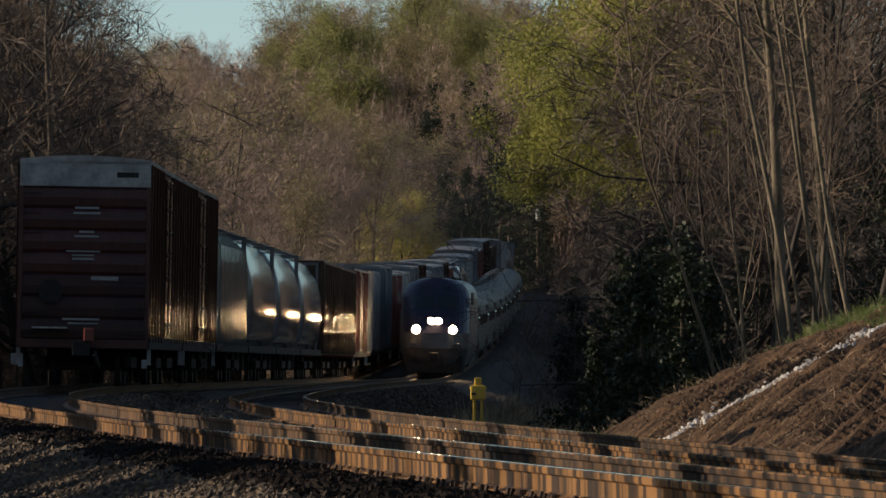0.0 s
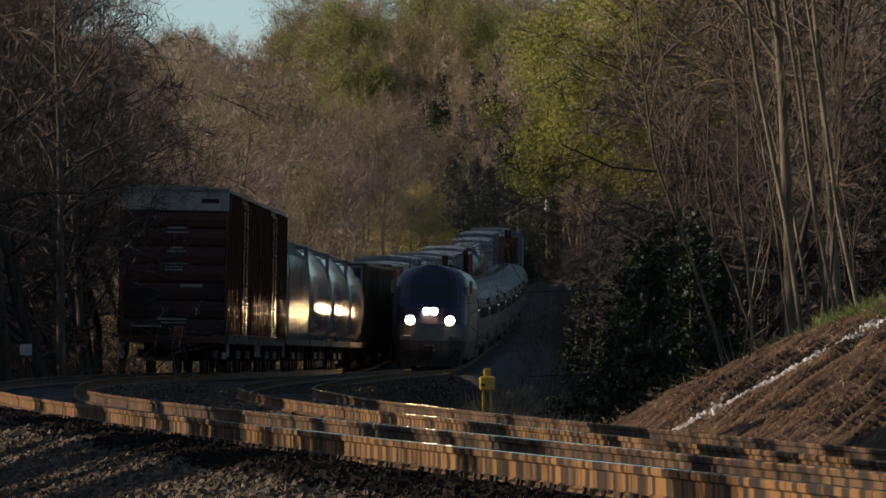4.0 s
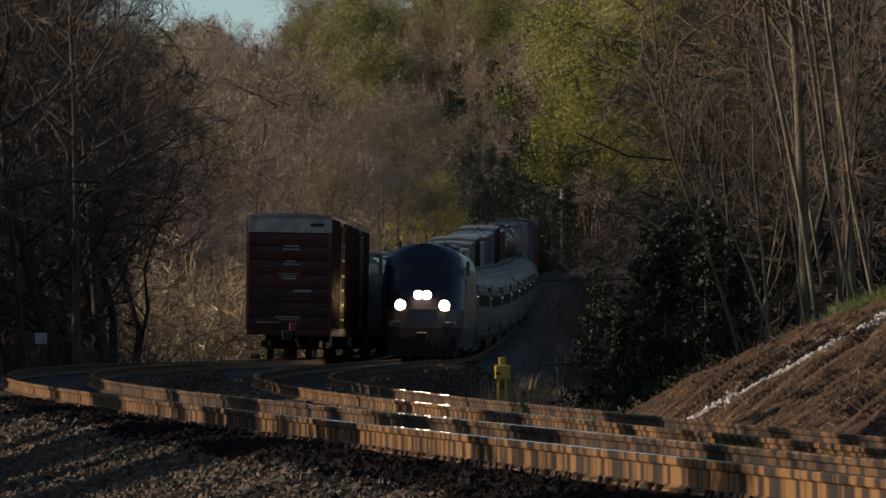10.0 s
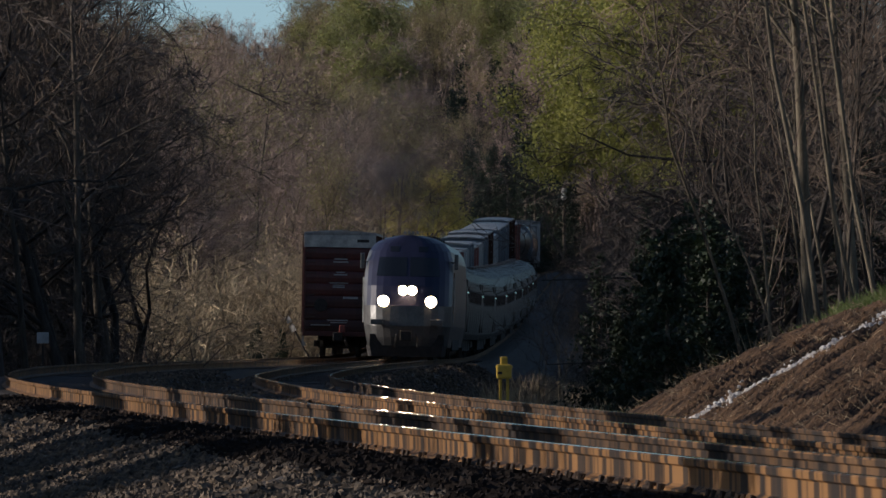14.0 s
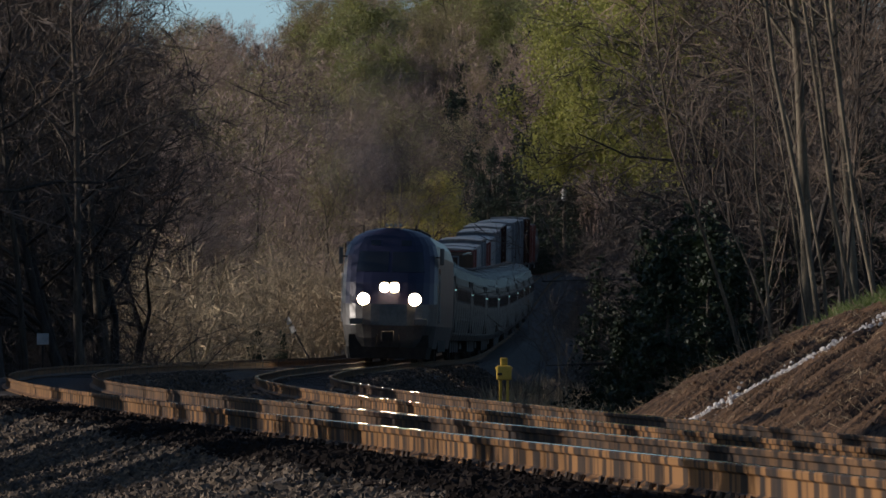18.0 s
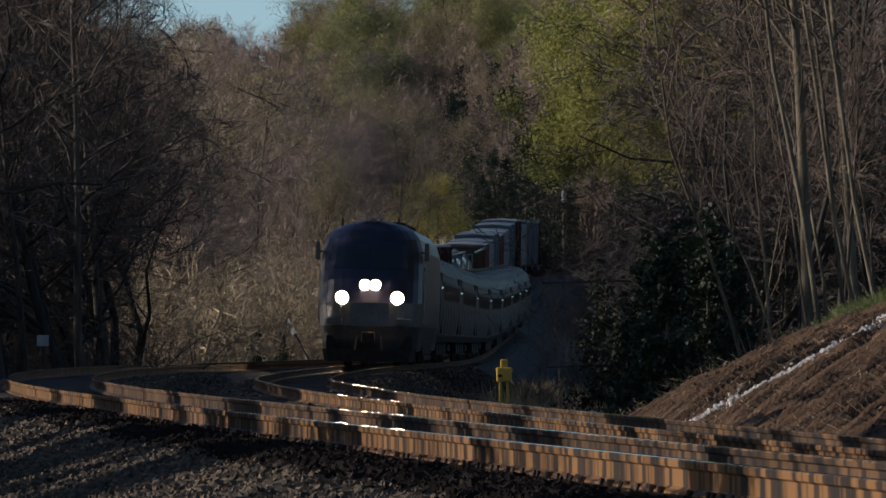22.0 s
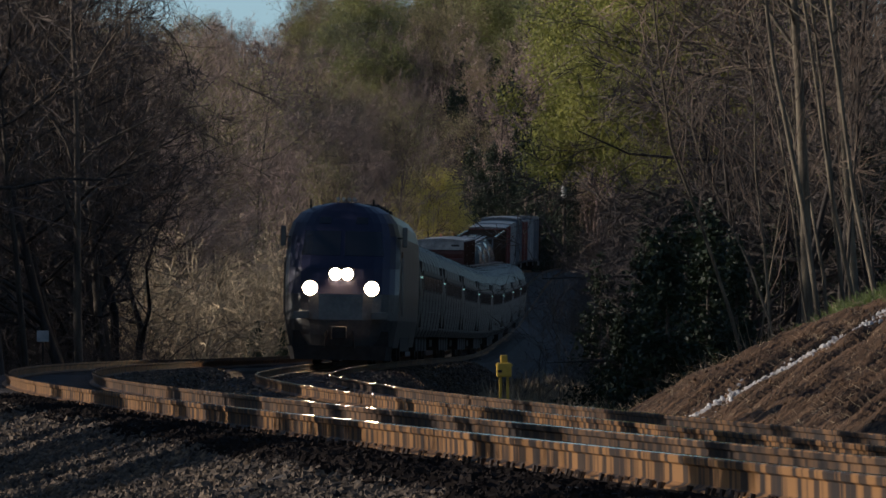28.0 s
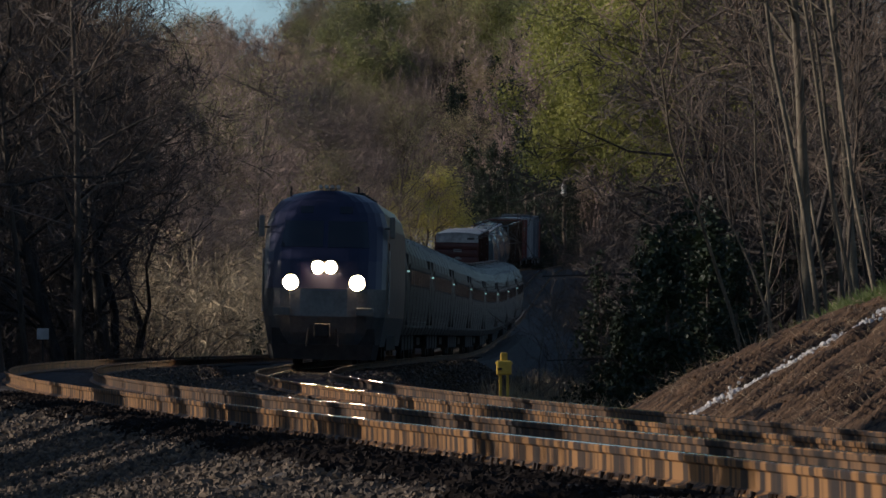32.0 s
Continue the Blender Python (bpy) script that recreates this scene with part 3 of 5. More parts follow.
BROWN_L = "tall leafless brown tree with a dense net of twigs"
KINDS = {
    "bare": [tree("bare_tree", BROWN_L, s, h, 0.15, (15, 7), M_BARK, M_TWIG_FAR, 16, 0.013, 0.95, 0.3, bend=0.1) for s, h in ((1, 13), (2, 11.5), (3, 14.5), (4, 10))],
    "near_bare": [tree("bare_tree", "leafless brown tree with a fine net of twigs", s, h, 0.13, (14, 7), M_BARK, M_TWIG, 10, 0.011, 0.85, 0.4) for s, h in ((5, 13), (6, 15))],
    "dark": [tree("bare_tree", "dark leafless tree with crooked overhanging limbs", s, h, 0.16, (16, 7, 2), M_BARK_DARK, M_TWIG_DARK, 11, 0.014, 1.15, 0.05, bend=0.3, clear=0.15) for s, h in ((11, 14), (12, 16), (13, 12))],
    "tall": [tree("tall_tree", "tall straight leafless tree with a dark trunk", s, h, 0.115, (13, 6, 3), M_BARK_DARK, M_TWIG, 6, 0.009, 1.05, 0.1, lean=0.03, clear=0.4, bend=0.09) for s, h in ((21, 18), (22, 16), (23, 20), (24, 15))],
    "leaner": [tree("leaning_tree", "slender pale tree leaning out over the bank", s, h, r, (12, 6, 3), M_BARK_TAN, M_TWIG, 5, 0.008, 1.0, 0.1, clear=0.45, bend=0.06, tilt=(k, 0.05)) for s, h, r, k in ((121, 13, 0.05, -0.13), (122, 14, 0.05, -0.1), (123, 12, 0.045, -0.05))],
    "upright": [tree("tall_tree", "tall straight leafless tree with an olive-tan trunk", s, h, r, (13, 6, 3), M_BARK_TAN, M_TWIG, 6, 0.009, 1.05, 0.1, clear=0.4, bend=0.025, tilt=(-0.01, 0)) for s, h, r in ((124, 17, 0.14), (125, 18, 0.11))],
    "stem": [tree("sapling", "thin crooked sunlit stem at the wood's edge", s, h, 0.03, (11,), M_BARK_TAN, M_TWIG, 8, 0.006, 0.8, 0.2, clear=0.4, bend=0.1, lean=0.06) for s, h in ((126, 7), (127, 8), (128, 6.5))],
    "stout": [tree("stout_tree", "thick-stemmed leafless tree beside the line", s, h, 0.3, (10, 5), M_BARK, M_TWIG, 6, 0.012, 0.8, 0.3) for s, h in ((26, 13), (27, 15))],
    "bud": [tree("budding_tree", "tree in pale olive spring bud", s, h, 0.16, (14, 7), M_BARK, M_TWIG, 8, 0.016, 0.8, 0.4, M_BUD, 3600, 0.09, 0.55) for s, h in ((31, 13), (32, 15))],
    "green": [tree("leafy_tree", "tree with fresh yellow-green leaves lit by the sun", s, h, 0.18, (20, 8, 3), M_BARK, M_TWIG_DARK, 3, 0.012, 1.25, 0.0, M_LEAF, 95000, 0.065, 0.36, clear=0.66, clumps=0.85) for s, h in ((41, 15.5), (42, 14.5))],
    "ridge": [tree("leafy_tree", "tall tree in olive-green spring leaf on the ridge", s, h, 0.2, (14, 6), M_BARK_DARK, M_TWIG_DARK, 5, 0.016, 0.9, 0.3, M_SPRING, 9000, 0.12, 0.6, clear=0.3) for s, h in ((47, 15), (48, 13))],
    "yellow_bush": [tree("flowering_bush", "pale yellow bush above the far curve", s, h, 0.12, (12, 6), M_BARK, M_TWIG, 3, 0.012, 1.0, 0.2, M_PALE_LEAF, 9000, 0.1, 0.5, clear=0.35) for s, h in ((45, 9), (46, 8.5))],
    "sapling": [tree("sapling", "thin leafless sapling in the undergrowth", s, h, 0.05, (12,), M_BARK, M_TWIG, 9, 0.008, 0.6, 0.4) for s, h in ((51, 7), (52, 8.5), (53, 6))],
    "cedar": [cedar(s, h) for s, h in ((61, 9), (62, 11))],
    "far_cedar": [cedar(s, h, 0.07, 70) for s, h in ((63, 10), (64, 12))],
    "brush": [brush("brush", "straw-coloured leafless thicket of upright stems", s, 30, 4.6, 0.036, M_STRAW, 9, 1.3, 0.3, 4) for s in (71, 72, 73)],
    "scrub": [brush("brush", "dark leafless undergrowth of thin stems", s, 44, 3.0, 0.018, M_TWIG_DARK, 6, 1.2, 0.3, 3) for s in (81, 82)],
}


def woods_patch(seed, n, leafy):
    """A patch of far woodland, many crowns in one mesh."""
    rng = np.random.default_rng(seed)
    wood, lv = Sticks(), Sticks()
    for _ in range(n):
        tips = []
        p = np.array([rng.uniform(-14, 14), rng.uniform(-9, 9), -1.5])
        h = rng.uniform(9, 15)
        bough(rng, wood, wood, p, np.array([rng.normal() * 0.05, rng.normal() * 0.05, 1.0]), h, 0.15, 0, tips, 0.95, 0.3, (11, 5), 0.35, 0.1)
        sprays(rng, wood, tips, 13, 0.024, 0.3)
        if rng.uniform() < leafy:
            t = np.array([q[-1] for q, _ in tips])
            lv.leaves(rng, t[rng.integers(0, len(t), 1500)] + rng.normal(size=(1500, 3)) * 0.6, 0.1)
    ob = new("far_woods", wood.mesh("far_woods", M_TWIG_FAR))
    low_growth = Sticks()
    a = np.stack([rng.uniform(-15, 15, 800), rng.uniform(-10, 10, 800), rng.uniform(-2, 1.5, 800)], 1)
    low_growth.slivers(a, a + np.stack([rng.normal(size=800) * 1.3, rng.normal(size=800) * 1.3, rng.uniform(1.5, 4.5, 800)], 1), 0.05, rng)
    part_obj("undergrowth", low_growth.mesh("undergrowth", M_TWIG), ob)
    if lv.v:
        part_obj("foliage", lv.mesh("foliage", M_BUD), ob)
    return tagged(ob, "brown leafless woodland on the far hillside", "woods", kind="stuff")


KINDS["woods"] = [woods_patch(91, 14, 0.15), woods_patch(92, 14, 0.0), woods_patch(93, 14, 0.85)]
USED, TALL = set(), {}


OUTLINE = {}


def clear_gap(src, kind, x, y, z, turn, size):
    """Turns and trims a tree so that its limbs leave open the gap over the line and the sky beyond."""
    if y > 480 or x > 0 or kind in ("brush", "scrub", "cedar", "far_cedar"):
        return turn, size
    if src.name not in OUTLINE:
        OUTLINE[src.name] = np.concatenate([[c.data.vertices[i].co[:] for i in range(0, len(c.data.vertices), 23)] for c in src.children])
    p = OUTLINE[src.name]
    best = None
    for k in (1.0, 0.85, 0.7, 0.55):
        for i in range(10):
            a = turn + i * 0.628
            f = 13000 / (y + k * (p[:, 0] * math.sin(a) + p[:, 1] * math.cos(a)))
            u = (x + size * k * (p[:, 0] * math.cos(a) - p[:, 1] * math.sin(a))) * f
            v = (z + size * k * p[:, 2] - EYE_Z) * f
            wide = -430 if kind == "dark" else -1e9
            bad = int(((u > -440) & (u < -235) & (v > 535)).sum() + ((u > wide) & (u < 0) & (v > 150) & (wide > -1e8)).sum())
            if best is None or bad < best[0]:
                best = (bad, a, size * k)
        if best[0] <= 0.03 * len(p):
            break
    return best[1], best[2]


def plant(kind, pick, o, y, size=1.0, turn=0.0, x=None, group=""):
    """Puts a tree of a kind o metres beside the line (or at x) at the distance y."""
    src = KINDS[kind][pick % len(KINDS[kind])]
    if x is None:
        x = float(xt(y) + o)
    else:
        o = x - float(xt(y))
    if kind in ("brush", "scrub") and y < 335 and 475 < 784 + x / y * 13000 < 600:
        return None   # kept clear about the sign
    if 500 < y < 688 and 705 < 784 + x / y * 13000 < 790:
        return None   # clearing before the pale yellow bushes
    if src.name not in TALL:
        TALL[src.name] = max(c.data.vertices[i].co.z for c in ((src,) if src.data else src.children) for i in range(0, len(c.data.vertices), 7))
    tall = TALL[src.name]
    half = min((13.0 if kind == "woods" else 2.6) / y * 13000, 400 if kind == "woods" else 45)
    dip = max(float(np.interp(784 + x / y * 13000 + s * half, [250, 300, 340, 420, 480, 530, 570], [-900, -60, -5, 18, 8, -25, -900])) for s in (-1, -0.5, 0, 0.5, 1))
    sky_z = EYE_Z + (588 - dip) / 13000 * y
    size = min(size, max(0.2, (sky_z - float(land(o, min(y, 1300)))) / tall))
    turn, size = clear_gap(src, kind, x, y, float(land(o, min(y, 1300))), turn, size)
    m = Matrix.LocRotScale((x, y, float(land(o, min(y, 1300)))), Euler((0, 0, turn)), None)
    if src.name in USED:
        ob = copy_thing(src, m)
    else:
        USED.add(src.name)
        ob, ob.matrix_basis = src, m
    ob.scale = (size, size, size)
    if group:
        ob["group"] = group
    return ob


def at_px(px, y):
    return (px - 784) / 13000 * y


rng = np.random.default_rng(7)
U = rng.uniform
# left edge of the cutting: thicket first, trees behind it
for i in range(46):
    y = 195 + i * 5.6 + U(-2, 2)
    plant("brush" if (y > 238 and i % 4) else "scrub", i, -float(gap(y)) - U(4.2, 7.0), y, U(0.75, 1.25), U(0, 6), group="trackside thicket")
for i in range(40):
    y = 200 + i * 8 + U(-3, 3)
    plant("brush" if (y > 245 and U() > 0.3) else "scrub", i + 1, -float(gap(y)) - U(7.0, 12.0), y, U(0.9, 1.5), U(0, 6), group="trackside thicket")
for i in range(25):
    y = 184 + i * 2.7 + U(-2, 2)
    plant("near_bare" if i % 3 else "dark", i, 0, y, U(0.7, 1.1), U(0, 6), x=at_px(U(-90, 215), y), group="trees left of the line")
for i in range(12):
    y = 190 + i * 6 + U(-2, 2)
    plant("sapling", i, -float(gap(y)) - U(4.5, 9), y, U(0.8, 1.3), U(0, 6), group="trees left of the line")
for i in range(36):
    y = 292 + i * 8.5 + U(-5, 5)
    k = "bare" if U() < 0.85 else "bud"
    plant(k, i, -float(gap(y)) - (U(18, 34) if y < 370 else U(11, 30)), y, U(0.55, 1.0), U(0, 6), group="trees left of the line")
rng = np.random.default_rng(37)
U = rng.uniform
# wooded hill behind the bend
for row, (y, px0, px1, step) in enumerate(((470, 330, 760, 95), (520, 300, 800, 90), (570, 270, 830, 85), (620, 250, 870, 80), (680, 240, 860, 78), (740, 240, 800, 76),
                                           (760, 960, 1320, 76), (830, 560, 1320, 70), (890, 300, 1340, 66), (960, 280, 1340, 64), (1040, 280, 1340, 60), (1110, 280, 1340, 56), (1180, 280, 1340, 54), (1225, 300, 1340, 50), (1265, 320, 1340, 46))):
    for i, px in enumerate(np.arange(px0, px1, step * 2.6)):
        yy = y + U(-14, 14)
        x = at_px(px + U(-30, 30), yy)
        o = x - float(xt(yy))
        if -22 < o < 19 or (300 < px < 545 and 600 < y < 850) or (800 < px < 1010 and y < 900):
            continue
        green = 0.8 if 520 < px < 980 and y > 800 else 0.25
        plant("woods", 2 if U() < green else (0 if U() < 0.5 else 1), 0, yy, U(0.85, 1.2) * (0.78 if 280 < px < 560 else 1), U(-0.4, 0.4), x=x)
# dark hollow beyond the far bend
for i in range(90):
    yy = U(845, 945)
    x = at_px(U(810, 1020), yy)
    if x - float(xt(yy)) < 8:
        continue
    k = ("cedar", "scrub", "cedar", "scrub", "bare")[i % 5]
    plant(k, i, 0, yy, {"cedar": U(0.7, 1.2), "scrub": U(2.0, 3.2), "bare": 0.9, "bud": 0.8}[k], U(0, 6), x=x, group="trees on the hill")
for i in range(40):
    yy = U(770, 870)
    plant("far_cedar", i, 0, yy, U(0.7, 1.45), U(0, 6), x=at_px(U(815, 1005), yy), group="trees on the hill")
for i in range(16):
    yy = U(925, 1000)
    plant("cedar", i, 0, yy, U(0.9, 1.3), U(0, 6), x=at_px(U(800, 960), yy), group="trees on the hill")
for i in range(26):
    yy = U(985, 1085)
    plant("bud", i, 0, yy, U(0.95, 1.25), U(0, 6), x=at_px(U(550, 900), yy), group="trees on the hill")
for i in range(26):
    yy = 480 + i * 9.5 + U(-4, 4)
    plant("scrub", i, U(4.8, 7.2), yy, U(0.7, 1.0), U(0, 6), group="undergrowth right of the line")
for i in range(16):
    yy = U(960, 1060)
    plant("ridge", i, 0, yy, U(0.9, 1.2), U(0, 6), x=at_px(U(548, 720) if i % 3 else U(820, 930), yy), group="trees on the hill")
# ridge under the gap in the skyline
for i in range(80):
    yy = U(640, 1120)
    plant(("bare", "bud", "bare", "bare")[i % 4], i, 0, yy, U(0.8, 1.1), U(0, 6), x=at_px(U(210, 720), yy), group="trees on the hill")
rng = np.random.default_rng(57)
U = rng.uniform
# dense belt left of the view, which shades the cutting, and scattered trees nearer
for i in range(34):
    y = 128 + i * 3.2 + U(-2, 2)
    plant(("dark", "cedar", "bare")[i % 3], i, -float(gap(y)) - U(16, 34), y, U(0.9, 1.25), U(0, 6), group="trees left of the line")
for yc, half, n in ((38.2, 0.7, 3), (47.5, 0.35, 1), (56.6, 1.5, 6), (61.6, 0.3, 1), (66.4, 2.5, 9), (72.5, 0.5, 2), (82.8, 2.8, 8), (95, 0.8, 3), (118, 3, 8)):
    for i in range(n):
        d = U(8.5, 15)
        y = yc + U(-half, half) + 0.031 * d
        plant("cedar", i, -float(gap(y)) - 2 - d, y, U(0.6, 0.95), U(0, 6), group="evergreens left of the line")
for i in range(12):
    y = 40 + i * 4.1 + U(-1.5, 1.5)
    plant("near_bare", i, -float(gap(y)) - U(13, 22), y, U(0.4, 0.6), U(0, 6), group="trees left of the line")
for i in range(14):
    y = 24 + i * 7.2 + U(-2, 2)
    plant("stout" if i % 2 else "tall", i, -float(gap(y)) - U(10, 26), y, U(0.6, 1.0), U(0, 6), group="trees left of the line")
for i in range(64):
    y = 480 + i * 4.2 + U(-5, 5)
    plant(("scrub", "scrub", "cedar")[i % 3], i, U(6.0, 18), y, U(1.5, 2.4) if i % 3 < 2 else U(0.5, 0.85), U(0, 6), group="undergrowth right of the line")
for i in range(54):
    y = 119 + i * 1.7 + U(-0.8, 0.8)
    plant("cedar", i, -float(gap(y)) - (18, 24, 30)[i % 3] - U(0, 3), y, U(1.0, 1.3) if i % 3 < 2 else U(1.3, 1.7), U(0, 6), group="evergreens left of the line")
for i in range(16):
    y = U(192, 245)
    plant(("dark", "dark", "dark", "scrub")[i % 4], i, 0, y, U(0.75, 1.05) if i % 4 != 3 else 1.2, U(0, 6), x=at_px(U(60, 262), y), group="trees left of the line")
for i in range(22):
    y = U(306, 350)
    plant("bare", i, 0, y, U(0.75, 0.95), U(0, 6), x=at_px(U(-60, 310), y), group="trees left of the line")
for px, y, k in ((447, 300, 0.22), (456, 304, 0.26), (438, 309, 0.2), (500, 322, 0.24)):
    plant("cedar", 0, 0, y, k, U(0, 6), x=at_px(px, y), group="evergreens left of the line")
# dark corner of the cutting, its shade built up with added near-black evergreens
for i in range(18):
    y = 190 + i * 2.7
    plant("cedar", i, -float(gap(y)) - U(5.5, 10), y, U(0.35, 0.8), U(0, 6), group="trees left of the line")
# slope left of the far bend
for i in range(70):
    y = 380 + i * 4.6 + U(-5, 5)
    plant(("bare", "brush", "bare", "bare", "bud")[i % 5], i, -float(gap(y)) - U(5.5, 24), y, U(0.6, 1.0) if i % 5 != 1 else U(1.0, 1.8), U(0, 6), group="trees left of the line")
for i in range(64):
    y = 560 + i * 5.6 + U(-6, 6)
    o = U(7, 20) if i % 2 else -float(gap(y)) - U(6, 18)
    kind = ("cedar", "scrub", "near_bare", "scrub", "bud")[i % 5] if o > 0 else ("bare", "bare", "brush", "bud", "bare")[i % 5]
    plant(kind, i, o, y, U(1.6, 2.4) if kind in ("brush", "scrub") else U(0.7, 1.05), U(0, 6), group="trees on the hill")
for px, y in ((735, 690), (755, 700), (772, 694)):
    plant("yellow_bush", int(px), 0, y, 0.95, U(0, 6), x=at_px(px, y), group="trees left of the line")
# right side: leafy tree, hollow, and the tall wood above the bank
rng = np.random.default_rng(107)
U = rng.uniform
for px, y, sc, k in ((1236, 208, 0.78, "green"), (1256, 218, 0.82, "green"), (1222, 226, 0.84, "green"), (1330, 225, 0.95, "bud"), (1165, 220, 0.42, "cedar"),
                     (1105, 205, 0.34, "cedar"), (1240, 190, 0.36, "cedar"), (1290, 230, 0.5, "cedar"), (1195, 250, 0.9, "cedar"), (1150, 270, 0.75, "cedar"), (1235, 236, 0.85, "cedar"), (1100, 280, 0.42, "cedar"), (1060, 310, 0.42, "cedar"), (1270, 262, 0.8, "cedar"), (1190, 199, 0.5, "cedar"), (1225, 196, 0.62, "cedar"), (1262, 200, 0.7, "cedar"), (1295, 196, 0.72, "cedar"), (1330, 198, 0.72, "cedar")):
    plant(k, int(px), 0, y, sc, px * 0.7, x=at_px(px, y), group="trees right of the line")
for kind, pick, px, y, sc in (("upright", 0, 1430, 127, 1.0), ("leaner", 0, 1458, 121, 1.0), ("leaner", 1, 1523, 124, 1.0), ("upright", 1, 1519, 134, 1.0), ("leaner", 1, 1561, 123, 1.0),
                              ("leaner", 2, 1500, 127, 0.9), ("tall", 0, 1590, 125, 1.0), ("tall", 1, 1398, 138, 0.6), ("tall", 3, 1480, 150, 0.9), ("tall", 2, 1560, 150, 1.0), ("tall", 0, 1520, 170, 1.1),
                              ("tall", 1, 1440, 175, 0.9), ("tall", 2, 1640, 140, 1.1), ("tall", 3, 1350, 180, 0.7)):
    plant(kind, pick, 0, y, sc, U(0, 6) if kind == "tall" else 0.0, x=at_px(px, y), group="tall trees above the bank")
for i in range(9):
    y = U(122, 150)
    plant("stem", i, 0, y, U(0.7, 1.2), U(0, 6), x=at_px(U(1300, 1440) if i % 4 else U(1440, 1568), y), group="undergrowth right of the line")
# near-black evergreens added to stand for deep shade between the trunks
for i in range(28):
    y = U(150, 205)
    plant("cedar", i, 0, y, U(0.35, 0.62), U(0, 6), x=at_px(U(1310, 1640), y), group="evergreens right of the line")
# mostly dark-twigged trees, their colour standing in for shade deep in the wood
for i in range(26):
    y = U(150, 330)
    plant("near_bare" if i % 3 == 0 else "dark", i, 0, y, U(0.7, 1.0), U(0, 6), x=at_px(U(1410 if i % 3 else 1330, 1640), y), group="trees right of the line")
for i in range(9):
    y = U(150, 190)
    plant("dark", i, 0, y, U(0.45, 0.65), U(0, 6), x=at_px(U(1310, 1420), y), group="trees right of the line")
for i in range(12):
    y = U(215, 330)
    plant("dark", i, 0, y, U(0.35, 0.58), U(0, 6), x=at_px(U(1120, 1330), y), group="trees right of the line")
# dark-twigged trees added to stand for the shade on this slope
for i in range(14):
    y = 470 + i * 17
    plant("dark", i, U(6.5, 13), y, U(0.4, 0.6), U(0, 6), group="trees right of the line")
for i in range(10):
    y = U(125, 200)
    plant(("sapling", "scrub")[i % 2], i, 0, y, U(0.5, 0.8), U(0, 6), x=at_px(U(1265, 1560), y), group="undergrowth right of the line")
for i in range(22):
    y = U(150, 235)
    plant("cedar", i, 0, y, U(0.22, 0.42), U(0, 6), x=at_px(U(1060, 1275), y), group="evergreens right of the line")
for i in range(9):
    y = U(139, 150)
    plant("cedar", i, 0, y, U(0.32, 0.46), U(0, 6), x=at_px(U(1150, 1310), y), group="evergreens right of the line")
for i in range(7):
    y = U(180, 240)
    plant("stem", i, 0, y, U(0.4, 0.6), U(0, 6), x=at_px(U(955, 1090), y), group="undergrowth right of the line")
for i in range(14):
    y = U(134, 168)
    plant("cedar", i, 0, y, U(0.28, 0.45), U(0, 6), x=at_px(U(1130, 1310), y), group="evergreens right of the line")
for i in range(14):
    y = U(240, 420)
    plant("scrub", i, float(np.interp(y, [170, 420], [5.5, 6.0])) + U(0, 9), y, U(0.6, 1.1), U(0, 6), group="undergrowth right of the line")
for src in [t for kind in KINDS.values() for t in kind]:
    if src.name not in USED:
        for ob in (*src.children_recursive, src):
            bpy.data.objects.remove(ob)
# ---------------------------------------------------------------- rolling stock
# every vehicle stands with its middle at the origin, rail heads at z = 0, its end towards the eye at -y


def part(name, bm, material, parent, label="", shade=False):
    me = bpy.data.meshes.new(name)
    bm.to_mesh(me)
    bm.free()
    for m in (material if isinstance(material, (list, tuple)) else [material]):
        me.materials.append(m)
    if shade:
        me.polygons.foreach_set("use_smooth", np.ones(len(me.polygons), bool))
    return part_obj(name, me, parent, label)


def box_bm(boxes, bevel=0.0):
    """A bmesh of boxes: (x0, x1, y0, y1, z0, z1)."""
    bm = bmesh.new()
    for x0, x1, y0, y1, z0, z1 in boxes:
        v = [bm.verts.new(p) for p in ((x0, y0, z0), (x1, y0, z0), (x1, y1, z0), (x0, y1, z0), (x0, y0, z1), (x1, y0, z1), (x1, y1, z1), (x0, y1, z1))]
        for f in ((0, 3, 2, 1), (4, 5, 6, 7), (0, 1, 5, 4), (1, 2, 6, 5), (2, 3, 7, 6), (3, 0, 4, 7)):
            bm.faces.new([v[i] for i in f])
    if bevel:
        bmesh.ops.bevel(bm, geom=bm.edges[:], offset=bevel, segments=2, affect="EDGES", profile=0.6)
    return bm


def rod_bm(rods, sides=8):
    """A bmesh of round rods: (a, b, radius)."""
    bm = bmesh.new()
    for a, b, r in rods:
        a, b = Vector(a), Vector(b)
        m = Matrix.Translation((a + b) / 2) @ (b - a).to_track_quat("Z", "Y").to_matrix().to_4x4()
        bmesh.ops.create_cone(bm, cap_ends=True, segments=sides, radius1=r, radius2=r, depth=(b - a).length, matrix=m)
    return bm


def loft_bm(sections, caps=True):
    """A skin through rings of equal length."""
    bm = bmesh.new()
    rings = [[bm.verts.new(p) for p in s] for s in sections]
    n = len(rings[0])
    for a, b in zip(rings, rings[1:]):
        for i in range(n):
            bm.faces.new((a[i], a[(i + 1) % n], b[(i + 1) % n], b[i]))
    if caps:
        bm.faces.new(rings[0][::-1])
        bm.faces.new(rings[-1])
    bmesh.ops.recalc_face_normals(bm, faces=bm.faces)
    return bm


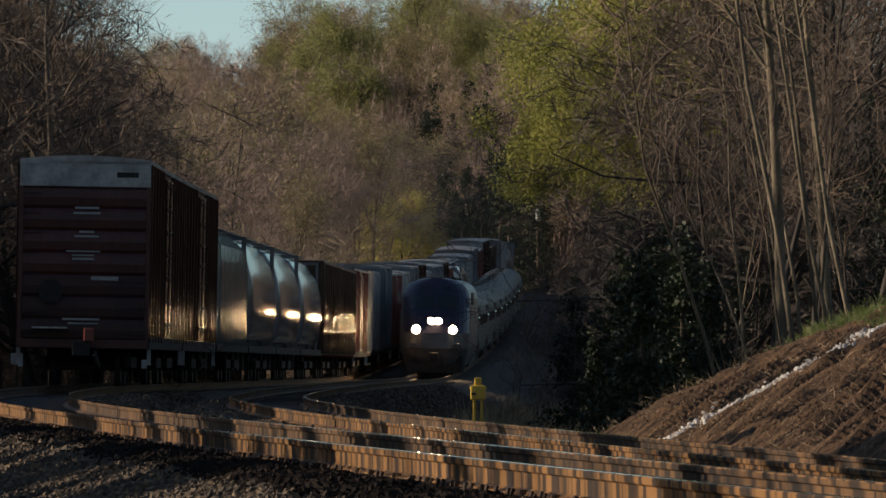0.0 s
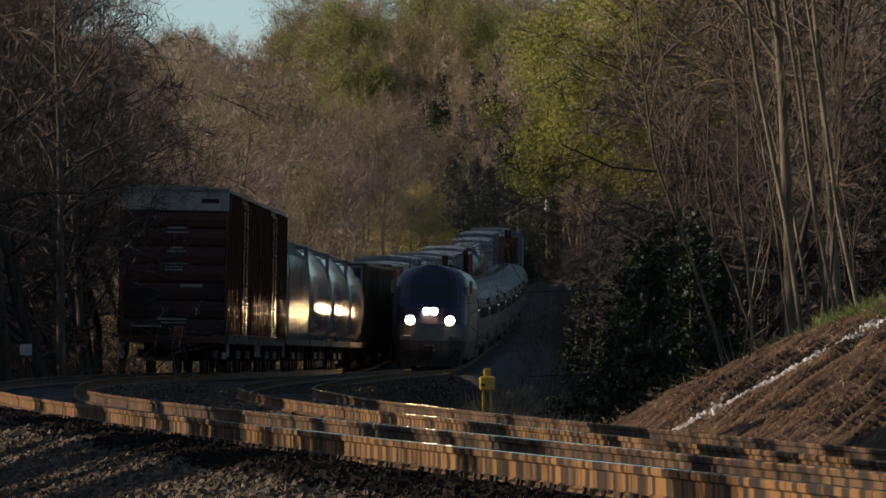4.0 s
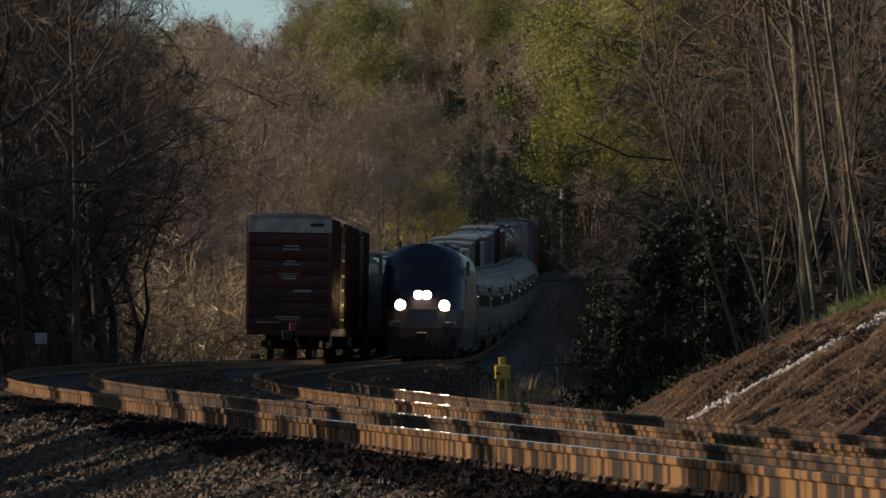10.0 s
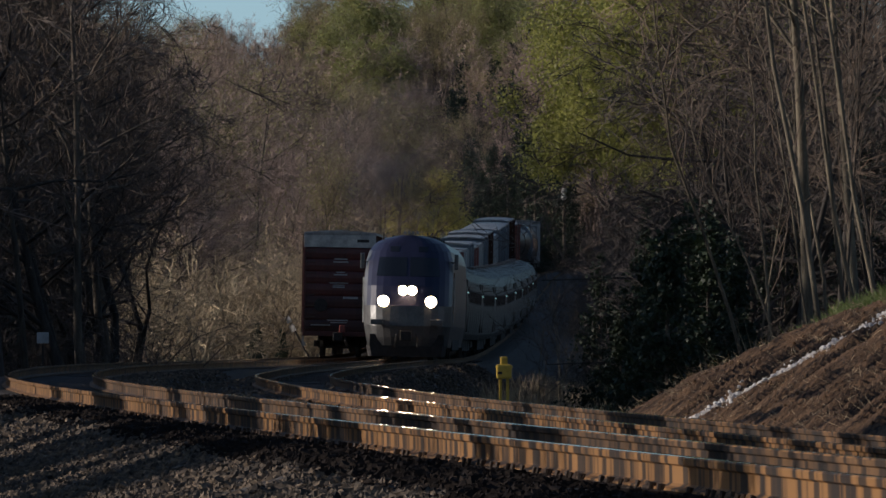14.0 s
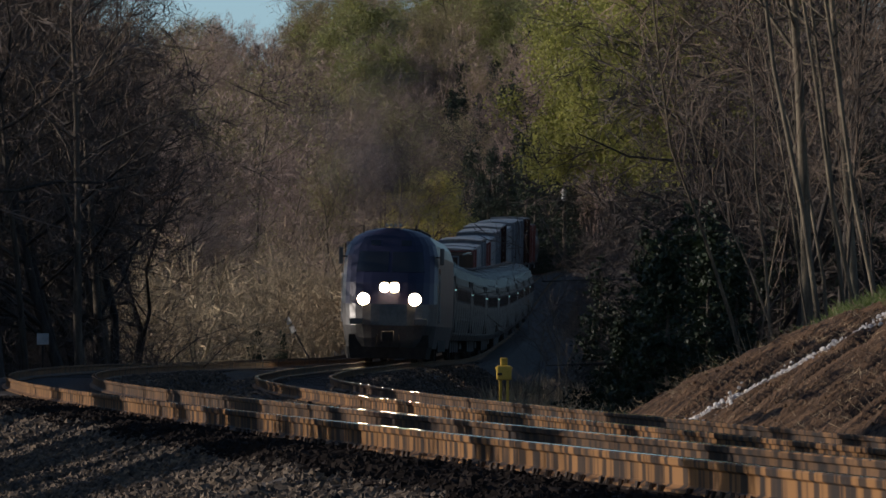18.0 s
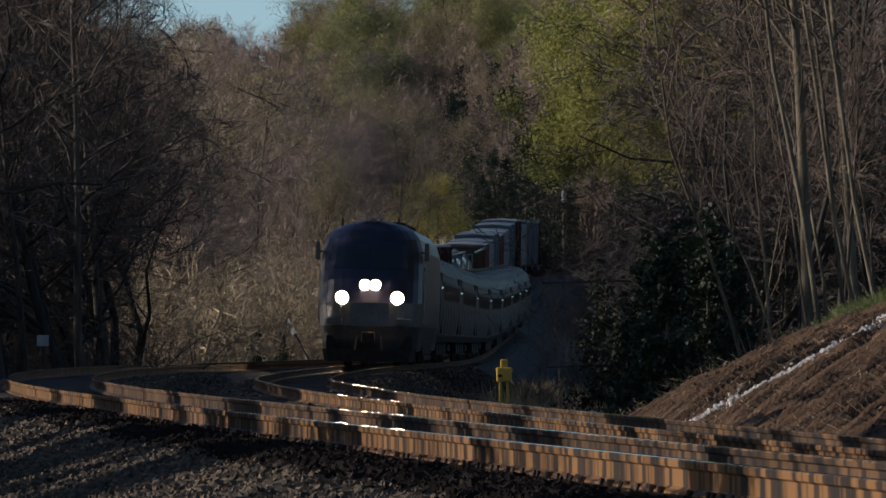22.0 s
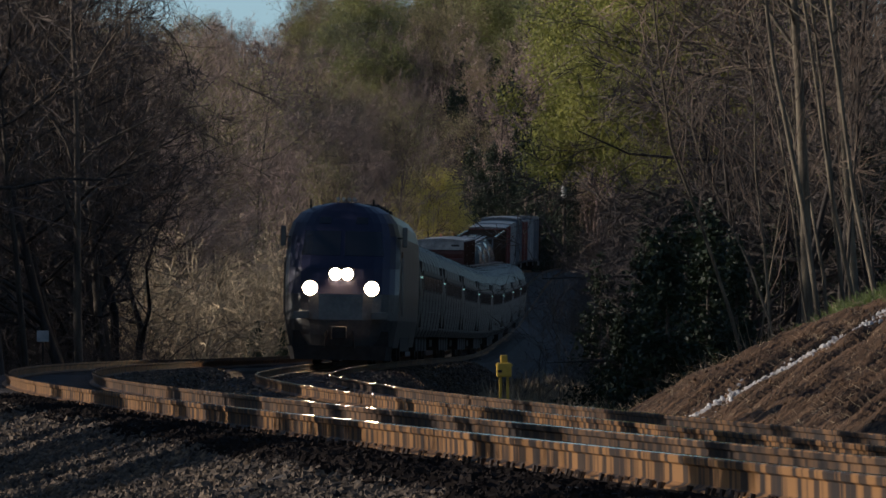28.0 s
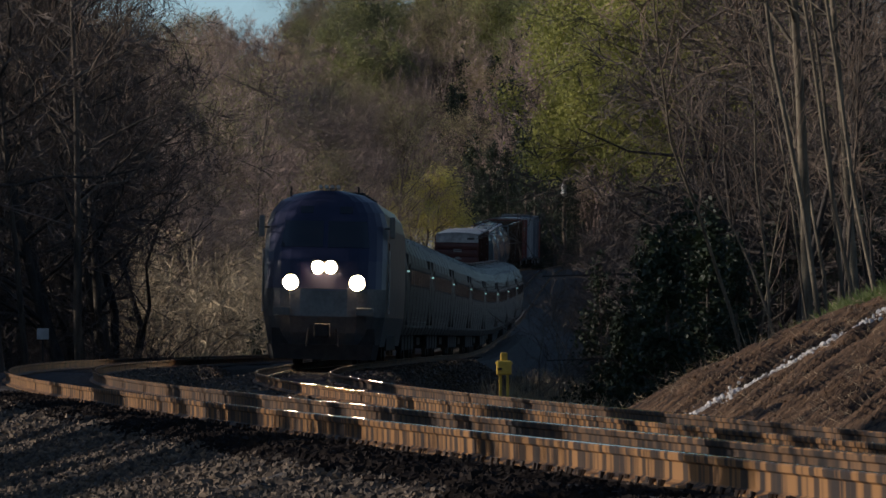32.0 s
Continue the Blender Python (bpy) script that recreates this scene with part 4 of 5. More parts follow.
def bogie(parent, y, base=1.78, r=0.43, label=""):
    """Two axles with wheels and side frames, as parts of the vehicle."""
    fr = part("bogie_frame", box_bm([(s * 0.98 - 0.09, s * 0.98 + 0.09, y - base / 2 - 0.35, y + base / 2 + 0.35, 0.42, 0.68) for s in (-1, 1)] + [(-0.95, 0.95, y - 0.22, y + 0.22, 0.4, 0.85)], 0.03), M_DARK, parent, label)
    for s in (-1, 1):
        yy = y + s * base / 2
        part("wheelset", rod_bm([((x - 0.07, yy, r), (x + 0.07, yy, r), r) for x in (-0.75, 0.75)] + [((-0.9, yy, r), (0.9, yy, r), 0.08)], 20), M_STEEL if label else M_DARK, fr)
    return fr


def coupler(parent, y, s):
    part("coupler", box_bm([(-0.12, 0.12, min(y, y + s * 0.55), max(y, y + s * 0.55), 0.72, 0.98), (-0.2, 0.2, min(y + s * 0.5, y + s * 0.75), max(y + s * 0.5, y + s * 0.75), 0.68, 1.02)], 0.03), M_DARK, parent)


def ladder(parent, x, y, z0, z1, wide, along, material=None):
    """Grab irons; along 'x' for the end, 'y' for the side."""
    rods = []
    n = int((z1 - z0) / 0.42)
    for i in range(n + 1):
        z = z0 + (z1 - z0) * i / n
        rods.append(((x, y, z), (x + wide, y, z), 0.014) if along == "x" else ((x, y, z), (x, y + wide, z), 0.014))
    part("ladder", rod_bm(rods, 5), material or M_DARK, parent, "steel grab irons")


def boxcar(label, side_mat, end_mat, top_mat, length=17.2, height=5.28, last=False, roof_mat=None, bare=False):
    base = tagged(new("boxcar"), label, "boxcar", "freight train cars")
    h2, w, z0 = length / 2, 1.5, 1.02
    part("body", box_bm([(-w + 0.05, w - 0.05, -h2 + 0.06, h2 - 0.06, z0, height - 0.12)]), side_mat, base)
    rf = [[(x, y, z) for x, z in ((-w, height - 0.2), (-w, height - 0.1), (-0.75, height - 0.03), (0, height), (0.75, height - 0.03), (w, height - 0.1), (w, height - 0.2))] for y in (-h2, h2)]
    part("roof", loft_bm(rf), roof_mat or M_ROOF, base, "ribbed metal roof")
    part("sill", box_bm([(s * (w - 0.02) - 0.05, s * (w - 0.02) + 0.05, -h2, h2, 0.86, 1.14) for s in (-1, 1)], 0.015), M_DARK, base)
    for s in (-1, 1):
        for y in np.linspace(-h2 + 0.1, h2 - 0.1, 13):
            if abs(y) > 1.7:
                part("side_post", box_bm([(s * w - 0.055, s * w + 0.055, y - 0.07, y + 0.07, z0, height - 0.2)], 0.012), M_BOX_POST if side_mat is M_BOX_SIDE else side_mat, base)
        d = part("door", box_bm([(s * w - 0.03, s * w + 0.06, -1.55, 1.55, z0 + 0.1, height - 0.35)], 0.012), M_BOX_POST if side_mat is M_BOX_SIDE else side_mat, base, "sliding plug door")
        for z in np.arange(z0 + 0.4, height - 0.5, 0.55):
            part("door_rib", box_bm([(min(s * (w + 0.05), s * (w + 0.09)), max(s * (w + 0.05), s * (w + 0.09)), -1.5, 1.5, z, z + 0.09)], 0.012), side_mat, d)
        for y in (-0.9, 0.9):
            part("lock_rod", rod_bm([((s * (w + 0.1), y, z0 + 0.2), (s * (w + 0.1), y, height - 0.4), 0.022)], 6), M_BOX_POST if side_mat is M_BOX_SIDE else side_mat, d)
        for e in (-1, 1):
            part("side_step", box_bm([(s * w - 0.04, s * w + 0.04, e * (h2 - 0.5) - 0.25, e * (h2 - 0.5) + 0.25, 0.5, 0.53)] + [(s * w - 0.03, s * w + 0.03, e * (h2 - 0.5) + q - 0.02, e * (h2 - 0.5) + q + 0.02, 0.52, 0.95) for q in (-0.25, 0.25)]), M_MARK, base, "white-edged step")
        ladder(base, s * (w + 0.05), -h2 + 0.2, 1.2, height - 0.4 if not bare else 2.4, 0.42, "y")
    for e in (-1, 1):
        band = (height - z0 - 0.72) / 7
        for i in range(7):
            za = z0 + i * band
            ring = [(x, e * (h2 - 0.06 + dy), z) for x in (-w + 0.05, w - 0.05) for dy, z in ((0, za), (0.035, za + band * 0.14), (0.05, za + band * 0.5), (0.035, za + band * 0.86), (0, za + band))]
            part("end_panel", loft_bm([ring[:5], ring[5:]]), M_OXIDE_LOW if last and i < 3 else end_mat, base)
        part("end_header", box_bm([(-w, w, min(e * (h2 - 0.08), e * h2), max(e * (h2 - 0.08), e * h2), height - 0.72, height - 0.12)], 0.012), top_mat, base, "pale header panel")
        part("end_frame", box_bm([(s * (w - 0.04) - 0.05, s * (w - 0.04) + 0.05, min(e * (h2 - 0.1), e * (h2 + 0.03)), max(e * (h2 - 0.1), e * (h2 + 0.03)), 0.9, height - 0.72) for s in (-1, 1)]
                                  + [(-w, w, min(e * (h2 - 0.1), e * (h2 + 0.04)), max(e * (h2 - 0.1), e * (h2 + 0.04)), 0.86, 1.06)], 0.012), end_mat, base)
        coupler(base, e * (h2 - 0.1), e)
        bogie(base, e * (h2 - 2.4))
    return base


def hopper(label, material, length=17.6, round_side=True):
    base = tagged(new("covered_hopper"), label, "hopper car", "freight train cars")
    h2 = length / 2
    if round_side:
        sec = [(0.55, 0.95), (1.15, 1.05), (1.5, 1.5), (1.6, 2.3), (1.57, 3.0), (1.38, 3.7), (1.0, 4.25), (0.5, 4.5)]
    else:
        sec = [(0.5, 0.95), (1.5, 1.05), (1.55, 1.3), (1.55, 2.2), (1.55, 3.2), (1.5, 3.9), (1.0, 4.3), (0.5, 4.5)]
    ring = [(x, z) for x, z in sec] + [(-x, z) for x, z in sec[::-1]]
    st = []
    for y, k in ((-h2 + 0.5, 0.55), (-h2 + 0.9, 0.93), (-h2 + 1.5, 1.0), (h2 - 1.5, 1.0), (h2 - 0.9, 0.93), (h2 - 0.5, 0.55)):
        st.append([(x * (0.6 + 0.4 * k), y, 2.7 + (z - 2.7) * (0.5 + 0.5 * k)) for x, z in ring])
    part("body", loft_bm(st), material, base, shade=True)
    for y in [] if round_side else np.linspace(-h2 + 1.5, h2 - 1.5, 15):
        st = [[(x * 1.012, yy, 2.7 + (z - 2.7) * 1.012) for x, z in ring] for yy in (y - 0.05, y + 0.05)]
        part("rib", loft_bm(st), material, base)
    part("running_board", box_bm([(-0.45, 0.45, -h2 + 0.2, h2 - 0.2, 4.55, 4.6)] + [(s * 0.75 - 0.14, s * 0.75 + 0.14, -h2 + 0.4, h2 - 0.4, 4.52, 4.56) for s in (-1, 1)]), M_ROOF, base, "galvanised roof walk")
    for y in np.linspace(-h2 + 3, h2 - 3, 6):
        part("roof_hatch", box_bm([(-0.35, 0.35, y - 0.7, y + 0.7, 4.48, 4.68)], 0.04), material, base)
    part("underframe", box_bm([(-1.45, 1.45, e * h2 - 1.0, e * h2 + 1.0, 0.95, 1.1) for e in (-0.89, 0.89)] + [(s * 1.5 - 0.05, s * 1.5 + 0.05, -h2, h2, 0.9, 1.12) for s in (-1, 1)], 0.015), M_DARK, base)
    for y in np.linspace(-h2 + 4.2, h2 - 4.2, 4):
        part("outlet_gate", box_bm([(-0.7, 0.7, y - 0.5, y + 0.5, 0.35, 0.98)], 0.06), M_DARK, base)
    for e in (-1, 1):
        for s in (-1, 1):
            part("end_post", box_bm([(s * 1.35 - 0.05, s * 1.35 + 0.05, e * (h2 - 0.1) - 0.05, e * (h2 - 0.1) + 0.05, 1.0, 4.4)]), material, base)
        part("end_beam", box_bm([(-1.3, 1.3, e * (h2 - 0.1) - 0.04, e * (h2 - 0.1) + 0.04, 4.3, 4.4)]), material, base)
        ladder(base, 0.85, e * (h2 - 0.04), 1.2, 4.2, 0.45, "x")
        coupler(base, e * (h2 - 0.1), e)
        bogie(base, e * (h2 - 2.0))
    return base


def gondola(label, material, length=16.2, height=4.5):
    base = tagged(new("gondola"), label, "gondola car", "freight train cars")
    h2, w = length / 2, 1.48
    for s in (-1, 1):
        part("side_wall", box_bm([(s * w - 0.03, s * w + 0.03, -h2, h2, 1.0, height)] + [(s * w - 0.06, s * w + 0.09, -h2, h2, height - 0.14, height)], 0.01), material, base)
        for y in np.linspace(-h2 + 0.1, h2 - 0.1, 10):
            part("rib", box_bm([(min(s * w, s * (w + 0.15)), max(s * w, s * (w + 0.15)), y - 0.1, y + 0.1, 1.0, height - 0.1)], 0.02), material, base)
    for e in (-1, 1):
        part("end_wall", box_bm([(-w, w, e * (h2 - 0.1) - 0.04, e * (h2 - 0.1) + 0.04, 1.0, height)], 0.01), material, base)
        for z in (1.2, 2.0, 2.8, 3.6, height - 0.15):
            part("end_rib", box_bm([(-w, w, e * h2 - 0.07, e * h2 + 0.05, z, z + 0.12)], 0.01), material, base)
        coupler(base, e * (h2 - 0.1), e)
        bogie(base, e * (h2 - 2.0))
    part("floor", box_bm([(-w, w, -h2, h2, 0.95, 1.1)]), M_DARK, base)
    return base


def tank_car(label, material, length=16.5):
    base = tagged(new("tank_car"), label, "tank car", "freight train cars")
    h2 = length / 2
    st = []
    for y, k in ((-h2 + 0.6, 0.35), (-h2 + 0.75, 0.75), (-h2 + 1.1, 0.97), (-h2 + 1.6, 1.0), (h2 - 1.6, 1.0), (h2 - 1.1, 0.97), (h2 - 0.75, 0.75), (h2 - 0.6, 0.35)):
        st.append([(1.5 * k * math.cos(a), y, 2.75 + 1.5 * k * math.sin(a)) for a in np.linspace(0, 2 * math.pi, 24, endpoint=False)])
    part("barrel", loft_bm(st), material, base, shade=True)
    part("dome", rod_bm([((0, 0, 4.1), (0, 0, 4.6), 0.55)], 20), material, base)
    part("platform", box_bm([(-1.2, 1.2, -0.9, 0.9, 4.25, 4.3)]), M_ROOF, base)
    part("sill", box_bm([(-0.35, 0.35, -h2, h2, 0.85, 1.3)], 0.03), M_DARK, base)
    for e in (-1, 1):
        coupler(base, e * (h2 - 0.1), e)
        bogie(base, e * (h2 - 2.0))
    return base


# ---- passenger locomotive
LOCO_L = 21.0
OUT = [(0.45, 1.40), (0.8, 1.46), (1.2, 1.53), (1.9, 1.56), (2.6, 1.56), (3.1, 1.55), (3.5, 1.53), (3.85, 1.43), (4.12, 1.22), (4.3, 0.88), (4.4, 0.4)]


def half_width(z):
    return float(np.interp(z, [a for a, _ in OUT], [b for _, b in OUT]))


def nose_y(z, x=0.0):
    """Front face of the locomotive: upright lower nose, raked windscreen, rounded cheeks."""
    y = float(np.interp(z, [0.45, 1.0, 1.7, 2.2, 2.6, 3.4, 4.0, 4.37], [-10.3, -10.5, -10.5, -10.36, -10.1, -9.45, -8.95, -8.6]))
    w = half_width(z)
    return y + 0.75 * abs(x / w) ** 5 + 0.12 * (x / w) ** 2


def nose_patch(x0, x1, z0, z1, out, nx=8, nz=6, taper=None):
    """A thin shell that lies on the nose."""
    front, back = [], []
    bm = bmesh.new()
    for lay in (out, out - 0.03):
        rows = []
        for j in range(nz + 1):
            z = z0 + (z1 - z0) * j / nz
            k = 1.0 if taper is None else taper[0] + (taper[1] - taper[0]) * j / nz
            rows.append([bm.verts.new((x, nose_y(z, x) - lay, z)) for x in [(x0 + (x1 - x0) * i / nx) * k for i in range(nx + 1)]])
        (front if lay == out else back).extend(rows)
    for j in range(nz):
        for i in range(nx):
            bm.faces.new((front[j][i], front[j][i + 1], front[j + 1][i + 1], front[j + 1][i]))
            bm.faces.new((back[j][i], back[j + 1][i], back[j + 1][i + 1], back[j][i + 1]))
    for j in range(nz):
        bm.faces.new((front[j][0], front[j + 1][0], back[j + 1][0], back[j][0]))
        bm.faces.new((front[j][nx], back[j][nx], back[j + 1][nx], front[j + 1][nx]))
    for i in range(nx):
        bm.faces.new((front[0][i], back[0][i], back[0][i + 1], front[0][i + 1]))
        bm.faces.new((front[nz][i], front[nz][i + 1], back[nz][i + 1], back[nz][i]))
    return bm


def locomotive():
    base = tagged(new("locomotive"), "passenger locomotive, dark blue nose and silver sides, headlights lit", "locomotive")
    bm = bmesh.new()
    nx = 16
    grid = []
    for z, w in OUT:
        grid.append([bm.verts.new((w * math.sin(u * math.pi / 2), nose_y(z, w * math.sin(u * math.pi / 2)), z)) for u in np.linspace(-1, 1, nx + 1)])
    for r, (a, b) in enumerate(zip(grid, grid[1:])):
        for i in range(nx):
            f = bm.faces.new((a[i], a[i + 1], b[i + 1], b[i]))
            f.material_index = 1 if OUT[r][0] >= 1.85 and (1 < i < nx - 2 or OUT[r][0] > 3.8) else 0
    rear = [[bm.verts.new((s * w, 10.4, z)) for z, w in OUT] for s in (-1, 1)]
    for r in range(len(OUT) - 1):
        f = bm.faces.new((grid[r][0], grid[r + 1][0], rear[0][r + 1], rear[0][r]))
        g = bm.faces.new((grid[r][nx], rear[1][r], rear[1][r + 1], grid[r + 1][nx]))
        f.material_index = g.material_index = 1 if OUT[r][0] >= 4.0 else 0
    bm.faces.new([*grid[-1], rear[1][-1], rear[0][-1]]).material_index = 1
    bm.faces.new([v for v in rear[0]] + [v for v in rear[1][::-1]])
    bm.faces.new([*grid[0][::-1], rear[0][0], rear[1][0]])
    bmesh.ops.recalc_face_normals(bm, faces=bm.faces)
    part("body", bm, [M_SILVER, M_BLUE], base, shade=False)
    for s in (-1, 1):
        part("windscreen", nose_patch(s * 0.06 if s > 0 else -1.12, 1.12 if s > 0 else -0.06, 2.95, 3.62, 0.012, taper=(1.0, 0.92)), M_GLASS, base, "dark cab window")
        for y0 in (-8.1, -7.2):
            part("side_window", box_bm([(s * 1.54 - 0.02, s * 1.54 + 0.02, y0, y0 + 0.7, 2.5, 3.1)]), M_GLASS, base)
        m = part("mirror", box_bm([(s * 1.66 - 0.07, s * 1.66 + 0.07, -8.75, -8.62, 3.2, 3.75)], 0.03), M_SILVER, base, "silver wing mirror")
        part("bracket", rod_bm([((s * 1.45, -8.68, 3.45), (s * 1.62, -8.68, 3.45), 0.02)], 6), M_DARK, m)
        yl = nose_y(2.05, s * 0.835)
        h = part("ditch_light", rod_bm([((s * 0.835, yl + 0.08, 2.05), (s * 0.835, yl - 0.05, 2.05), 0.22)], 24), M_DARK, base, "lit ditch light")
        part("lens", rod_bm([((s * 0.835, yl - 0.04, 2.05), (s * 0.835, yl - 0.062, 2.05), 0.19)], 24), M_LAMP, h, "glowing lens")
        part("handrail", rod_bm([((s * 1.6, -9.0, 1.3), (s * 1.6, -9.0, 2.9), 0.02), ((s * 1.6, -8.2, 1.3), (s * 1.6, -8.2, 2.9), 0.02)], 6), M_STEEL, base)
        part("skirt", box_bm([(s * 1.42 - 0.03, s * 1.42 + 0.03, -4.6, 4.6, 0.35, 0.95)], 0.02), M_DARK, base, "fuel tank side")
    yl = nose_y(2.44, 0)
    h = part("headlight", box_bm([(-0.34, 0.34, yl - 0.06, yl + 0.2, 2.25, 2.63)], 0.05), M_DARK, base, "lit twin headlight")
    for s in (-1, 1):
        part("lens", rod_bm([((s * 0.16, yl - 0.05, 2.44), (s * 0.16, yl - 0.075, 2.44), 0.155)], 24), M_LAMP, h, "glowing lens")
    part("pilot", loft_bm([[(x * k, y, z) for x, z in ((-1.35, 0.12), (1.35, 0.12), (1.42, 0.5), (-1.42, 0.5))] for y, k in ((-10.75, 0.9), (-10.2, 1.0))]), M_DARK, base, "black snow pilot")
    for s in (-1, 1):
        part("number_panel", nose_patch(s * 0.5 - 0.16, s * 0.5 + 0.16, 3.82, 4.0, 0.012, 4, 2), M_GLASS, base)
        part("nose_step", box_bm([(s * 1.05 - 0.22, s * 1.05 + 0.22, -10.62, -10.4, 1.22, 1.42)], 0.02), M_SILVER, base, "pale step recess")
        part("hose", rod_bm([((s * 0.35, -10.75, 0.9), (s * 0.4, -10.8, 0.45), 0.03)], 6), M_DARK, base)
    part("horn", rod_bm([((x, -7.2, 4.5), (x, -7.7, 4.52), 0.05) for x in (-0.22, -0.07, 0.08, 0.23)] + [((0, -7.2, 4.3), (0, -7.2, 4.5), 0.04)], 8), M_STEEL, base, "horn cluster")
    part("antenna", rod_bm([((-0.95, -8.0, 4.0), (-0.95, -8.0, 4.5), 0.03), ((0.75, -7.6, 4.1), (0.75, -7.6, 4.52), 0.03)], 6), M_DARK, base)
    for y in (-4, -1.5, 1, 4, 7):
        part("roof_vent", box_bm([(-0.8, 0.8, y, y + 1.3, 4.3, 4.45)], 0.05), M_DARK, base)
    part("underframe", box_bm([(-1.3, 1.3, -10.2, 10.3, 0.5, 0.9)]), M_DARK, base)
    coupler(base, -10.6, -1)
    for y in (-6.9, 6.9):
        bogie(base, y, 2.75, 0.5)
    return base


def coach():
    base = tagged(new("passenger_coach"), "stainless steel passenger coach with rounded sides and dark windows", "coach", "passenger coaches")
    h2 = 12.75
    sec = [(1.40, 0.75), (1.49, 0.95), (1.57, 1.5), (1.6, 2.1), (1.58, 2.6), (1.5, 3.05), (1.32, 3.42), (0.98, 3.7), (0.5, 3.84), (0.12, 3.87)]
    ring = [(x, z) for x, z in sec] + [(-x, z) for x, z in sec[::-1]]
    st = [[(x * k, y, 2.2 + (z - 2.2) * (1 - (1 - k) * 0.6)) for x, z in ring] for y, k in ((-h2, 0.93), (-h2 + 0.15, 0.985), (-h2 + 0.6, 1), (h2 - 0.6, 1), (h2 - 0.15, 0.985), (h2, 0.93))]
    part("body", loft_bm(st), M_COACH, base, "fluted stainless steel shell")
    for s in (-1, 1):
        part("window_band", box_bm([(min(s * 1.56, s * 1.603), max(s * 1.56, s * 1.603), -9.9, 9.9, 2.0, 2.78)]), M_COACH, base, "flat steel band round the windows")
        for y in np.linspace(-9.0, 9.0, 11):
            w = part("window", box_bm([(min(s * 1.58, s * 1.61), max(s * 1.58, s * 1.61), y - 0.58, y + 0.58, 2.14, 2.68)], 0.02), M_DARK, base, "black rubber window frame")
            part("pane", box_bm([(min(s * 1.59, s * 1.618), max(s * 1.59, s * 1.618), y - 0.5, y + 0.5, 2.2, 2.62)], 0.01), M_GLASS, w)
        part("marker_lamp", rod_bm([((s * 1.57, -12.3, 2.55), (s * 1.64, -12.3, 2.55), 0.026)], 8), M_MARKER, base, "small lit side lamp")
        for e in (-1, 1):
            d = part("door", box_bm([(min(s * 1.5, s * 1.585), max(s * 1.5, s * 1.585), e * 11.2 - 0.45, e * 11.2 + 0.45, 1.05, 3.05)], 0.015), M_COACH, base)
            part("pane", box_bm([(min(s * 1.55, s * 1.595), max(s * 1.55, s * 1.595), e * 11.2 - 0.22, e * 11.2 + 0.22, 2.1, 2.7)]), M_GLASS, d)
        for z in np.arange(1.0, 2.0, 0.13):
            xf = s * float(np.interp(z, [0.95, 1.5, 2.1], [1.49, 1.57, 1.6]))
            part("flute", rod_bm([((xf, -12.1, z), (xf, 12.1, z), 0.012)], 4), M_COACH, base)
    for y in np.arange(-10.2, 10.3, 3.4):
        part("seam", loft_bm([[(x * 1.006, y + d, 2.2 + (z - 2.2) * 1.006) for x, z in ring] for d in (-0.02, 0.02)]), M_DARK, base, "dark panel joint")
    for e in (-1, 1):
        part("diaphragm", box_bm([(-0.75, 0.75, min(e * h2, e * (h2 + 0.22)), max(e * h2, e * (h2 + 0.22)), 0.9, 3.4)], 0.04), M_DARK, base, "black rubber gangway")
        bogie(base, e * 9.1, 2.6, 0.46)
        coupler(base, e * (h2 - 0.2), e)
    for y in (-4.5, -1.5, 1.6, 4.6):
        part("underfloor_box", box_bm([(-1.25, 1.25, y - 1.1, y + 1.1, 0.3, 0.8)], 0.04), M_DARK, base)
    for y in (-8, -3, 3, 8):
        part("roof_vent", box_bm([(-0.25, 0.25, y - 0.3, y + 0.3, 3.82, 3.95)], 0.04), M_COACH, base)
    return base


LOCO = locomotive()
first = coach()
COACHES = [first] + [copy_thing(first, Matrix()) for _ in range(7)]
LAST = boxcar("oxide-red high boxcar with a dirty white header, last of the train", M_BOX_SIDE, M_OXIDE, M_WHITE, last=True)
SECOND = boxcar("dark brown high boxcar with ribbed sides", M_BOX_SIDE, M_OXIDE, M_WHITE)
TEAL = hopper("faded teal-grey covered hopper with flat ribbed sides", M_TEAL, round_side=False)
ROUND = hopper("pale grey covered hopper with glossy rounded sides", M_HOPPER)
GON = gondola("dark rusty high-sided gondola with many ribs", M_RUST)
REDBOX = boxcar("faded red boxcar with a pale roof", M_RED, M_RED, M_RED, 16.0, 4.75)
GREYBOX = boxcar("grey-blue high boxcar with a galvanised roof", M_GREYBLUE, M_GREYBLUE, M_GREYBLUE, 17.2, 5.1)
WHITEBOX = boxcar("dirty white boxcar with a pale roof", M_CHALK, M_CHALK, M_CHALK, 16.0, 4.8)
TANK = tank_car("black cylindrical tank car", M_BLACK)
FREIGHT = [(LAST, 17.9), (SECOND, 17.9), (TEAL, 18.3), (ROUND, 18.3)]
_first = set()
